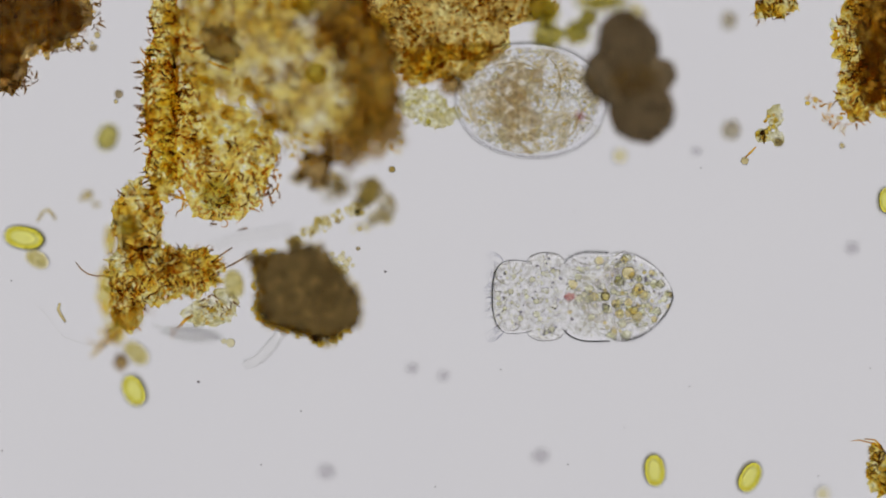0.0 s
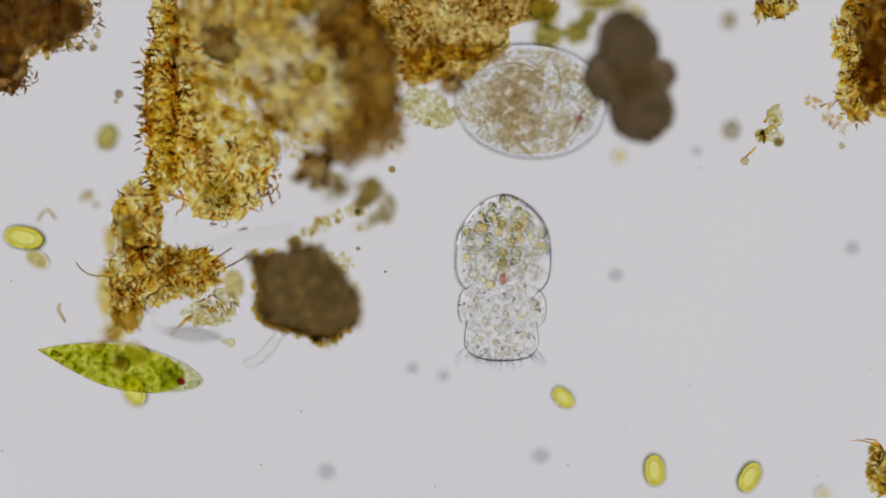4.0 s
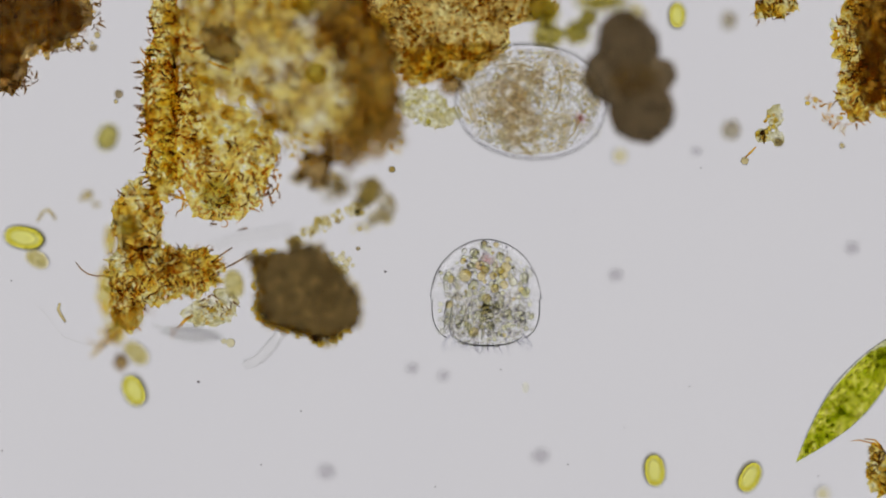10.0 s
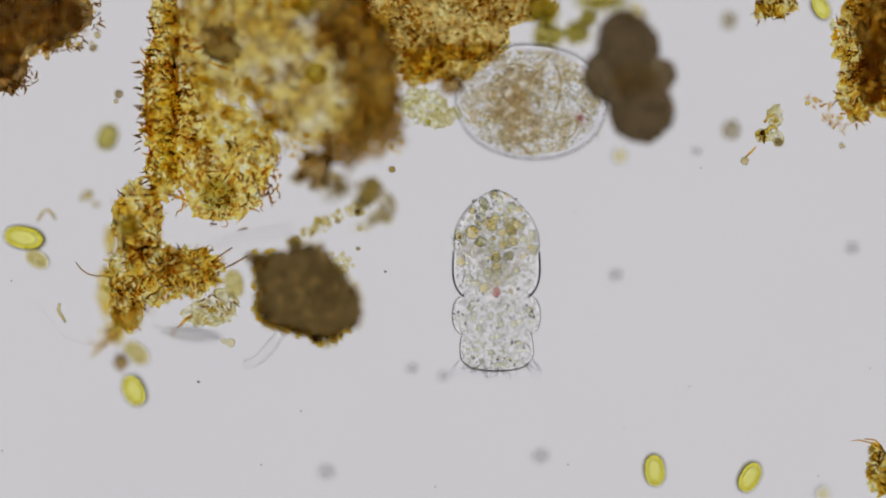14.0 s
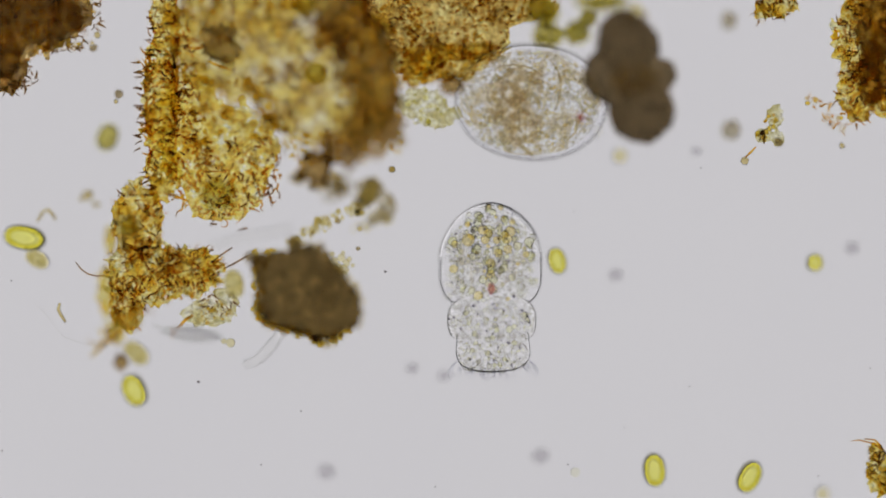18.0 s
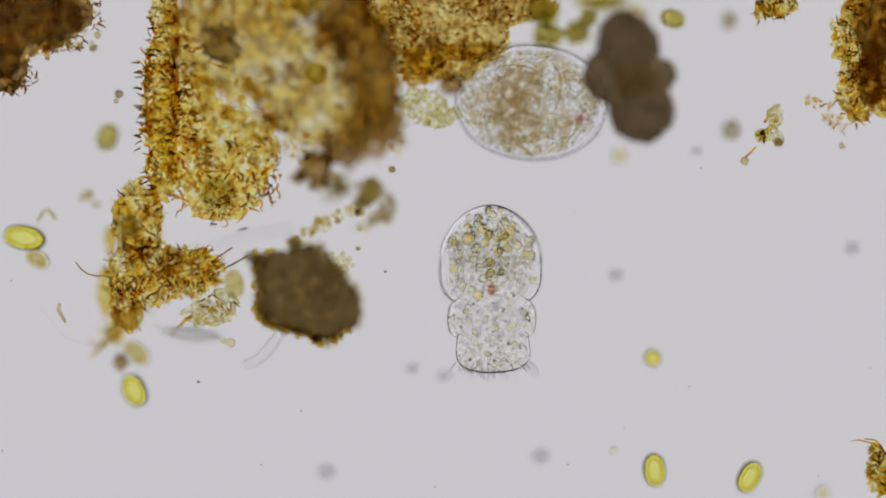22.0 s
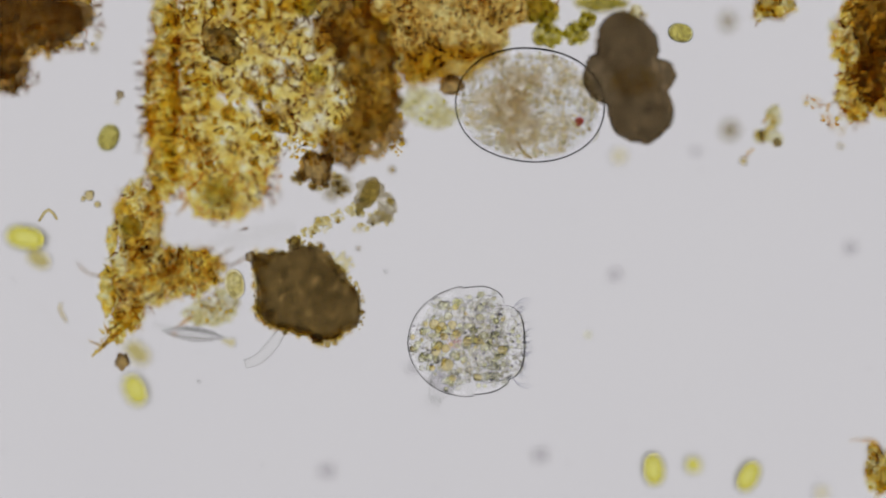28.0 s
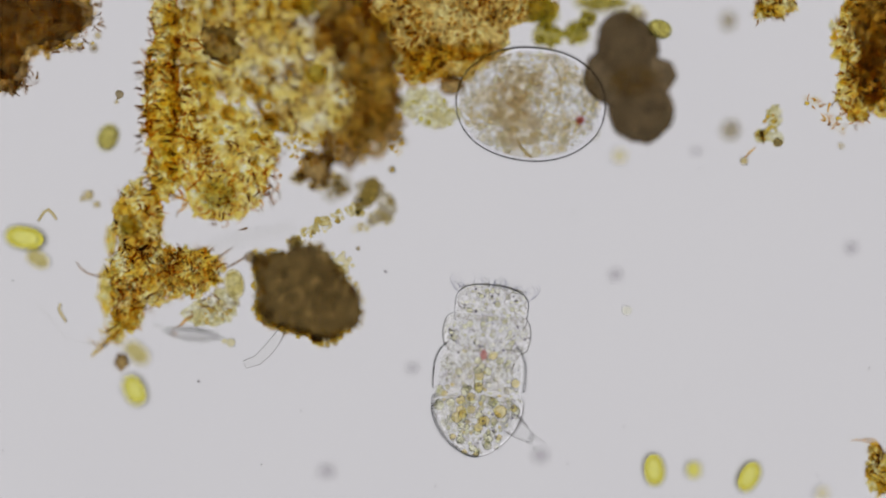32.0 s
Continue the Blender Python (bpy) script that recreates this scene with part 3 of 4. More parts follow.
part("green_filling", lathe(filling, 28, 1.0, 0.68, bumps=0.16), M_GREEN, euglena, "mottled green filling")
part("clear_tip", lathe([(y, r * 0.9) for y, r in prof if y < -0.07], 24, 1.0, 0.68), M_TIP, euglena, "clear tip with fine grains")
tip = [Vector((random.uniform(-0.016, 0.016), random.uniform(-0.135, -0.09), random.uniform(0, 0.008))) for _ in range(34)]
part("tip_grain_cloud", grains(tip, [random.uniform(0.0015, 0.003) for _ in tip]), M_GRANULE, euglena, "fine clear grains")["kind"] = "stuff"
plates = []
for k in range(260):
    y = random.uniform(-0.105, 0.125)
    w = 0.036 * (1 - abs(y / 0.15) ** 2) * random.uniform(0.1, 0.95)
    a = random.uniform(0, 6.283)
    plates.append(Vector((w * math.cos(a), y, 0.45 * w * math.sin(a))))
part("disc_cloud", grains(plates, [random.uniform(0.0022, 0.0048) for _ in plates]), M_GREENDISC, euglena, "small green discs")["kind"] = "stuff"
ob = part("eyespot", lump(0.0065, 0.008, 0.006, base=BALL3), M_RED, euglena, "red eyespot")
ob.location = (-0.006, -0.110, 0.009)
part("nucleus", lump(0.014, 0.016, 0.012, base=BALL3), M_PALE, euglena, "pale nucleus").location = (0.004, 0.0, 0.012)


# ---- the swimming rotifer, head along -y ----
def hull(length_tail, length_head, wide, deep, pt=2.0, ph=3.0, segs=40, bumps=0.02, seed=0):
    prof = []
    for k in range(25):
        s = math.sin(math.pi * (k / 24 - 0.5))
        p, y = (pt, s * length_tail) if s > 0 else (ph, s * length_head)
        prof.append((y, max((1 - abs(s) ** p), 0.0) ** (1 / p) + 1e-5))
    return lathe(prof, segs, wide, deep, bumps, seed)


def ovoid(ys, wides, deeps, segs=44, bumps=0.0, seed=0):
    """Rings of (half width, half depth) along y, open in front and closed behind."""
    v, f = [], []
    for y, w, d in zip(ys, wides, deeps):
        for i in range(segs):
            a = 2 * math.pi * i / segs
            k = 1 + bumps * noise.noise(Vector((math.cos(a) * 1.8 + seed, math.sin(a) * 1.8, y * 22)))
            v.append((w * k * math.cos(a), y, d * k * math.sin(a)))
    n = len(ys)
    for j in range(n - 1):
        for i in range(segs):
            i2 = (i + 1) % segs
            f.append((j * segs + i, (j + 1) * segs + i, (j + 1) * segs + i2, j * segs + i2))
    f.append(tuple((n - 1) * segs + i for i in reversed(range(segs))))
    return mesh("ovoid", v, f)


def rotifer_body():
    t = thing("rotifer", (0, 0, 0), "transparent segmented rotifer full of oil droplets", "rotifer", "rotifers")
    p = {}
    tube = [(-0.092 + 0.092 * k, 0.985 * (1 - (1 - k) ** 3.4) ** (1 / 3.4) - 0.03 * max(0, k - 0.5) / 0.5) for k in np.linspace(0.12, 1, 20)]
    p["trunk"] = part("trunk", lathe(tube, 44, 0.081, 0.099, 0.012, 1, (False, False)), M_WATERY, t, "clear barrel-shaped trunk")
    steps = np.sin(np.linspace(0, math.pi / 2, 24))
    ys = [-0.035 + 0.107 * k for k in steps]
    slim = [0.079 * ((1 - k ** 2.1) ** 0.72 * (0.95 + 0.05 * min(1, k / 0.25)) + 1e-4) for k in steps]
    round_ = [0.098 * ((1 - k ** 2.0) ** 0.52 + 1e-4) for k in steps]
    p["rear"] = part("rear", ovoid(ys, slim, round_, 44, 0.03, 1), M_BODY, t, "clear tapering hind end")
    p["neck"] = part("neck", drum(0.032, 0.080, 0.070, 0.84, seed=3, bumps=0.03), M_BODY, t, "clear bulging neck ring")
    p["head"] = part("head", blunt(0.036, 0.065, 0.06, 0.88, seed=4, bumps=0.06), M_WATERY, t, "clear blunt head")
    p["foot"] = part("foot", lathe([(-0.02, 0.016), (-0.005, 0.020), (0.01, 0.016), (0.03, 0.010), (0.038, 0.006)], 16), M_FOOT, t, "short clear foot")
    for sx in (-1, 1):
        toe = part("toe", lathe([(0, 0.005), (0.012, 0.004), (0.03, 0.0005)], 10), M_FOOT, p["foot"], "pointed toe")
        toe.location, toe.rotation_euler = (sx * 0.004, 0.03, 0), (0, 0, -sx * 0.25)
    p["hind"] = part("tissue", lower(ovoid([y - 0.004 for y in ys], [w * 0.94 for w in slim], [w * 0.16 for w in slim], 40, 0.03, 7)), M_FLESH, t, "pale grainy tissue")
    part("tissue", lower(lathe([(y, r * 0.93) for y, r in tube], 40, 0.081, 0.013, 0.03, 10, (False, False))), M_FLESH, t, "pale grainy tissue").location.z = 0.01
    p["viscera"] = part("viscera", lower(lump(0.052, 0.062, 0.02, 0.25, 2, 31)), M_GUT, t, "mottled brownish gut")
    part("tissue", lower(drum(0.031, 0.079, 0.013, 0.82, bumps=0.04, seed=32)), M_FLESH, p["neck"], "pale grainy tissue")
    part("tissue", lower(blunt(0.0345, 0.063, 0.013, 0.86, seed=33)), M_FLESH, p["head"], "pale grainy tissue")
    p["eye"] = part("eyespot", lower(lump(0.0065, 0.0105, 0.006, 0.3, 2, 35, base=BALL4)), M_EYE, t, "red eyespot")
    rng = random.Random(5)
    drops = [mesh("droplet", *BALL3) for _ in range(3)]
    for d, m in zip(drops, (M_OIL, M_OIL2, M_OIL3)):
        d.materials.append(m)

    def place(rx, ry, rz, cy):
        while True:
            x, y, z = (rng.uniform(-1, 1) for _ in range(3))
            if x * x + y * y < 1:
                return Vector((x * rx, y * ry + cy, 0.006 + z * rz * 0.24))

    def sow(owner, count, rx, ry, rz, r0, r1, mix, cy=0.0, fine=0):
        for _ in range(count):
            r = r0 + (r1 - r0) * rng.random() ** 1.5
            ob = part("droplet", drops[rng.choices((0, 1, 2), mix)[0]], None, p[owner])
            ob.location, ob.scale = place(rx, ry, rz, cy), (r, r, r)
        ob = part("granule_cloud", grains([place(rx * 1.06, ry * 1.06, rz, cy) for _ in range(fine)], [rng.uniform(0.0012, 0.0028) for _ in range(fine)]), M_GRANULE, p[owner], "fine clear granules")
        ob["kind"] = "stuff"
        motes = part("mote_cloud", grains([place(rx * 1.06, ry * 1.06, rz, cy) for _ in range(fine // 5)], [rng.uniform(0.0012, 0.0030) for _ in range(fine // 5)]), M_MOTE, p[owner], "fine dark motes")
        motes["kind"] = "stuff"

    sow("viscera", 92, 0.074, 0.080, 0.03, 0.0028, 0.0090, (5, 3, 3), -0.006, 130)
    for x, y, r in ((-0.038, 0.028, 0.0115), (0.03, 0.012, 0.008), (-0.012, 0.045, 0.009), (0.034, 0.042, 0.0095), (0.0, -0.012, 0.009)):
        ob = part("droplet", drops[1], None, p["viscera"])
        ob.location, ob.scale = (x, y, 0.006), (r, r, r)
    for k in range(34):
        r = rng.uniform(0.0028, 0.0062)
        ob = part("droplet", drops[rng.choice((0, 2, 2))], None, p["trunk"])
        ob.location, ob.scale = (rng.uniform(-0.03, 0.03), rng.uniform(-0.07, -0.015), rng.choice((-1, 1)) * rng.uniform(0.062, 0.084)), (r, r, r)
    for k in range(26):
        r = rng.uniform(0.0024, 0.0056)
        ob = part("droplet", drops[rng.choice((0, 2, 2))], None, p["rear"])
        ob.location, ob.scale = (rng.uniform(-0.03, 0.03), rng.uniform(-0.025, 0.022), rng.choice((-1, 1)) * rng.uniform(0.055, 0.078)), (r, r, r)
    sow("hind", 64, 0.052, 0.062, 0.028, 0.0028, 0.0080, (6, 1, 3), 0.008, 110)
    sow("neck", 44, 0.070, 0.026, 0.03, 0.0022, 0.0064, (4, 0, 6), 0, 110)
    sow("head", 38, 0.055, 0.029, 0.03, 0.002, 0.0056, (4, 0, 6), 0, 100)
    for x in (-0.045, -0.02, 0.006, 0.03, 0.05):
        pts = [Vector((x + 0.004 * math.sin(k * 1.3 + x * 90), -0.026 + 0.0105 * k, 0.035)) for k in range(6)]
        part("muscle_strand", tubes([(pts, [0.0008, 0.0014, 0.0014, 0.0014, 0.0012, 0.0006])]), M_CILIA, p["neck"], "thin clear muscle strand")
    for sx in (-1, 1):
        ring = [Vector((sx * 0.042 + 0.020 * math.cos(k * 0.3142) * (1 + 0.1 * math.sin(k)), -0.007 + 0.025 * math.sin(k * 0.3142), 0.004)) for k in range(21)]
        part("wheel_lobe", tubes([(ring, [0.0012 + 0.0005 * math.sin(k * 0.9) for k in range(21)])], 6), M_FLESH, p["head"], "rounded lobe of the wheel organ")
        crease = [Vector((sx * (0.074 - 0.018 * math.sin(k * 0.45)), -0.075 + 0.013 * k, 0.01)) for k in range(9)]
        part("skin_fold", tubes([(crease, [0.0006] + [0.0015 + 0.0004 * math.sin(k * 2) for k in range(7)] + [0.0005])], 6), M_FLESH, t, "wavy fold in the skin")
    front = [Vector((0.0036 * k, -0.034 + 0.014 * abs(k / 16) ** 3 + 0.003 * math.sin(k * 1.1), 0.008)) for k in range(-16, 17)]
    part("corona", tubes([(front, [0.0016 + 0.0006 * math.sin(k * 1.9) for k in range(33)])], 6), M_GRANULE, p["head"], "wavy rim of the mouth crown")
    for sx in (-1, 1):
        for q in range(3):
            bow = [Vector((sx * (0.060 + 0.012 * math.sin(k * 0.5) + 0.004 * q), -0.012 - 0.006 * k - 0.003 * q, 0.005)) for k in range(6)]
            part("cilia_bow", tubes([(bow, [0.0008, 0.0011, 0.0012, 0.0011, 0.0009, 0.0005])]), M_CILIA, p["head"], "bowed tuft of fine hairs")
    hair = []
    for k in range(46):
        x = random.uniform(-0.066, 0.066)
        hair.append(worm((x, -0.032 + 0.010 * (abs(x) / 0.06) ** 2, random.uniform(-0.02, 0.02)), random.uniform(0.012, 0.028), 0.0011, -1.57 + x * 9 + random.uniform(-0.3, 0.3), 0.3))
    part("cilia", tubes(hair, 4), M_CILIA, p["head"], "crown of fine beating hairs")["kind"] = "stuff"
    return t, p


rotifer, rparts = rotifer_body()


# ---- the resting rotifer ----
def resting_rotifer():
    t = thing("rotifer", at(936, 182, BED), "transparent contracted rotifer curled up beside the detritus", "rotifer", "rotifers")
    up = Vector((0, 0, -BED + 0.004))
    part("trunk", hull(0.133, 0.133, 0.102, 0.09, 2.1, 2.1, seed=9, bumps=0.015), M_EGG, t, "clear egg-shaped body").matrix_basis = Matrix.Translation(up + Vector((0, 0, 0.026))) @ pose(0, 0, 0, 0, 0, 86)
    part("tissue", lower(lump(0.1285, 0.0985, 0.013, 0.02, 1.6, 42, 0.01)), M_FLESH2, t, "yellowish grainy tissue").location = up
    for q, (x, y) in enumerate(((-0.03, -0.018), (-0.05, 0.01), (-0.012, 0.03), (-0.02, -0.045))):
        part("stomach", lower(lump(0.036, 0.032, 0.012, 0.35, 1.8, 41 + q, 0.1)), M_GUT2, t, "mottled brownish stomach").location = up + Vector((x, y, -0.03 + 0.004 * q))
    part("eyespot", lump(0.0072, 0.0072, 0.007, 0.25, 2, 43, base=BALL3), M_EYE, t, "red eyespot").location = up + Vector((0.088, -0.030, 0.045))
    for k in range(70):
        a0, r0 = random.uniform(0, 6.283), random.uniform(0.008, 0.03)
        c = Vector((random.uniform(-0.095, 0.095), random.uniform(-0.062, 0.062), random.choice((0.0, 0.05)) + random.uniform(-0.006, 0.006)))
        arc = [up + c + Vector((r0 * math.cos(a0 + 0.25 * q), 0.8 * r0 * math.sin(a0 + 0.25 * q), 0)) for q in range(6)]
        part("muscle_strand", tubes([(arc, [0.0007, 0.0014, 0.0019, 0.0019, 0.0014, 0.0007])]), M_SPARK, t, "thin curved muscle strand")
    fold = [up + Vector((x, y, 0.02)) for x, y in ((-0.025, -0.06), (-0.018, -0.078), (-0.008, -0.09), (0.003, -0.098))]
    part("fold", tubes([(fold, [0.001, 0.0026, 0.003, 0.0018])]), M_CRUST, t, "crease in the skin")
    for line in (((0.03, 0.085), (0.05, 0.06), (0.056, 0.03), (0.05, 0.0), (0.04, -0.02)), ((0.1, -0.01), (0.088, -0.03), (0.08, -0.055), (0.06, -0.075)), ((-0.02, -0.055), (-0.022, -0.02), (-0.015, 0.02)), ((0.02, 0.05), (0.0, 0.064), (-0.03, 0.07), (-0.06, 0.065))):
        part("fold", tubes([([up + Vector((x, y, 0.0)) for x, y in line], [0.0005] + [0.0014] * (len(line) - 2) + [0.0005])]), M_CRUST, t, "crease in the skin")
    pts, rr = [], []
    for k in range(1000):
        a, r = random.uniform(0, 6.283), math.sqrt(random.random()) * 0.94
        pts.append(up + Vector((0.131 * r * math.cos(a), 0.1 * r * math.sin(a), random.choice((0.0, 0.05)) + random.uniform(-0.008, 0.008))))
        rr.append(random.uniform(0.0014, 0.0038))
    part("granule_cloud", grains(pts, rr), M_SPARK, t, "fine yellowish granules")["kind"] = "stuff"
    bead = mesh("droplet", *BALL2)
    bead.materials.append(M_OIL)
    for k in range(90):
        a, r = random.uniform(0, 6.283), random.random() ** 0.4 * 0.93
        ob = part("droplet", bead, None, t)
        s = random.uniform(0.002, 0.0046)
        ob.location, ob.scale = up + Vector((0.131 * r * math.cos(a), 0.1 * r * math.sin(a), random.choice((0.0, 0.05)) + random.uniform(-0.008, 0.008))), (s, s, s)
    return t


resting = resting_rotifer()


# ---- small things in the water ----
def floc_chain():
    t, add = clod("floc_chain", (600, 390, BED), "beaded string of pale olive grains and grey flocs", "floc")
    line = [(520, 428, 14, 9), (545, 410, 12, 10), (570, 398, 16, 14), (600, 382, 14, 10), (628, 372, 18, 13)]
    add("grain_string", dust(line, 150, (0.002, 0.005), 0.02, 0.015, BALL2), M_GRAIN, "clear olive beads", True)
    add("floc", sheet([(655, 335, 24, 20), (684, 368, 18, 24), (640, 355, 14, 14), (664, 388, 16, 10)], 0.02, step=4, seed=52, z=0.05, rough=0.9, edge=10), M_GREYLUMP, "ragged grey floc")
    add("floc", sheet([(600, 330, 22, 16), (585, 345, 14, 12)], 0.02, step=4, seed=53, z=0.09, rough=0.8, edge=10), M_GREYLUMP, "ragged grey floc")
    add("bead_cloud", dust([(672, 388, 24, 12), (640, 405, 14, 8), (690, 362, 10, 12)], 26, (0.003, 0.006), 0.05, 0.01, BALL2), M_GRAIN, "", True)
    t, add = clod("bead_cluster", (606, 466, BED), "little cluster of clear beads on the pellet's edge", "floc")
    for u, v, r in ((592, 462, 7), (604, 457, 8), (613, 466, 7), (598, 474, 9), (608, 478, 10), (618, 459, 5), (624, 470, 4), (588, 450, 5), (607, 448, 4)):
        add("bead", mesh("bead", np.array(BALL2[0]) * r / 1000, BALL2[1]), M_GRAIN).location = at(u, v, 0.01) - t.location
    t = alga(0.028, 0.016, "diatom", "oval olive diatom shell among grey flocs", M_PALEJELLY, M_CRUST)
    part("slit", tubes([([Vector((0.003 * math.sin(q * 0.8), -0.016 + 0.004 * q, 0.012)) for q in range(9)], [0.0006, 0.0016, 0.002, 0.002, 0.002, 0.002, 0.002, 0.0016, 0.0006])], 6), M_OLIVE, t, "olive slit along the shell")
    t["category"] = "diatom"
    t.matrix_basis = Matrix.Translation(at(654, 342, 0.05)) @ pose(0, 0, 0, 0, 0, -25)


def green_lumps():
    for u, v, a, b, z in ((970, 63, 26, 20, 0.055), (1020, 58, 22, 18, 0.055), (1041, 34, 14, 13, 0.055), (961, 19, 27, 27, 0.06), (1065, 5, 40, 14, 0.08)):
        t, add = clod("olive_clump", (u, v, BED), "olive green clump of tiny cells beside the brown mat", "alga clump", "olive clumps")
        add("jelly", lump(a / 1000, b / 1000, 0.015, 0.25, 2, u, 0.12), M_OLIVE).location = at(u, v, z) - t.location
        add("grain_cloud", dust([(u, v, a, b)], 16 + a * b // 30, (0.003, 0.006), z, 0.012, BALL2), M_GREENGRAIN, "", True)
    for u, v, r, z in ((559, 131, 20, 0.008), (540, 8, 22, 0.055), (228, 400, 20, 0.05)):
        c = alga(r / 1000, r / 1050, "round_cell", "round olive cell caught in the fibre mat", M_OLIVE, M_GRAIN)
        c.matrix_basis = Matrix.Translation(at(u, v, z))
    c = alga(0.025, 0.019, label="olive green alga cell beside the fibre mat", core=M_OLIVE)
    c.matrix_basis = Matrix.Translation(at(190, 243, 0.058)) @ pose(0, 0, 0, 0, 0, -20)
    t, add = clod("pale_colony", (752, 190, BED), "pale yellowish colony with two bright yellow spots", "colony")
    add("jelly", sheet([(745, 185, 44, 28), (775, 205, 34, 22)], 0.02, step=5, seed=31, z=-0.01, rough=0.8, edge=12), M_PALEJELLY)
    for u, v, r in ((722, 183, 7), (753, 173, 6)):
        add("cell", mesh("cell", np.array(BALL2[0]) * r / 1000, BALL2[1]), M_WALL).location = at(u, v, -0.02) - t.location
    add("grain_cloud", dust([(750, 185, 44, 26), (775, 205, 34, 22)], 26, (0.002, 0.005), 0.0, 0.03), M_GREENGRAIN, "", True)


def side_bits():
    t, add = clod("detritus_crumb", (1355, 230, BED), "small brown crumb of detritus with pale flocs", "detritus", "detritus")
    add("jelly", sheet([(1350, 240, 16, 12), (1372, 205, 14, 20), (1378, 245, 12, 14)], 0.015, step=4, seed=41, rough=0.8, edge=8, z=0.0), M_PALEJELLY)
    add("crumb_cloud", dust([(1350, 240, 14, 10), (1365, 215, 12, 14)], 26, (0.002, 0.005), 0.0, 0.01), M_CRUMB, "", True)
    bristles(t, [(1345, 238, 10, 6)], 6, 0.0, 0.005)
    add("bristle", tubes([([at(1318, 280), at(1327, 271), at(1338, 260)], [0.001, 0.0024, 0.001])]), M_DARKFIBRE)
    for u, v, r, z, lab in ((1294, 230, 15, -0.06, "blurred grey-brown fleck floating in the water"), (1290, 36, 13, -0.07, "faint grey fleck floating in the water"), (214, 641, 12, 0.052, "dark grey fleck below the fibre mat")):
        f = part("fleck", lump(r / 1000, r / 900, 0.008, 0.3, 2, u, 0.12, base=BALL4), M_BROWN if u == 214 else M_GREYLUMP)
        f.location = at(u, v, z)
        tagged(f, lab, "fleck", "flecks")
    for u, v, r, z in ((1090, 487, 11, -0.05), (785, 665, 10, -0.06), (957, 807, 14, -0.06), (578, 835, 14, -0.06), (1508, 440, 12, -0.055), (1232, 268, 8, -0.05), (730, 652, 10, -0.055)):
        f = part("fleck", lump(r / 1000, r / 1100, 0.008, 0.3, 2, u, base=BALL4), M_FAINT)
        f.location = at(u, v, z)
        tagged(f, "faint grey fleck lying on the slide", "fleck", "flecks")
    for u, v, r in ((210, 167, 8), (155, 345, 9), (170, 362, 6), (145, 352, 5), (205, 180, 4), (634, 440, 4), (637, 405, 5), (694, 300, 6), (330, 520, 5), (165, 85, 7), (172, 62, 6), (1378, 252, 8), (1490, 258, 5), (692, 300, 5), (1318, 285, 7)):
        f = part("grain", lump(r / 1000, r / 1000, 0.004, 0.3, 2, u, base=BALL2), M_DARK if u in (210, 634, 1378, 165) else M_CRUST)
        f.location = at(u, v, 0.05 if u in (155, 170, 145) else random.uniform(-0.02, 0.02))
        tagged(f, "small brown grain loose in the water", "grain", "loose grains")
    for u, v in ((682, 481), (351, 676), (886, 654), (20, 497), (462, 823), (770, 862), (1105, 757), (1005, 822), (1015, 375), (1240, 298), (4, 798), (1448, 842), (1540, 652), (533, 728), (1220, 684)):
        f = part("dust_speck", mesh("speck", np.array(BALL2[0]) * (0.0026 if u in (682, 351) else 0.0015), BALL2[1]), M_SPECK)
        f.location = at(u, v, 0.0)
        tagged(f, "tiny dark dust speck", "dust speck", "dust specks")


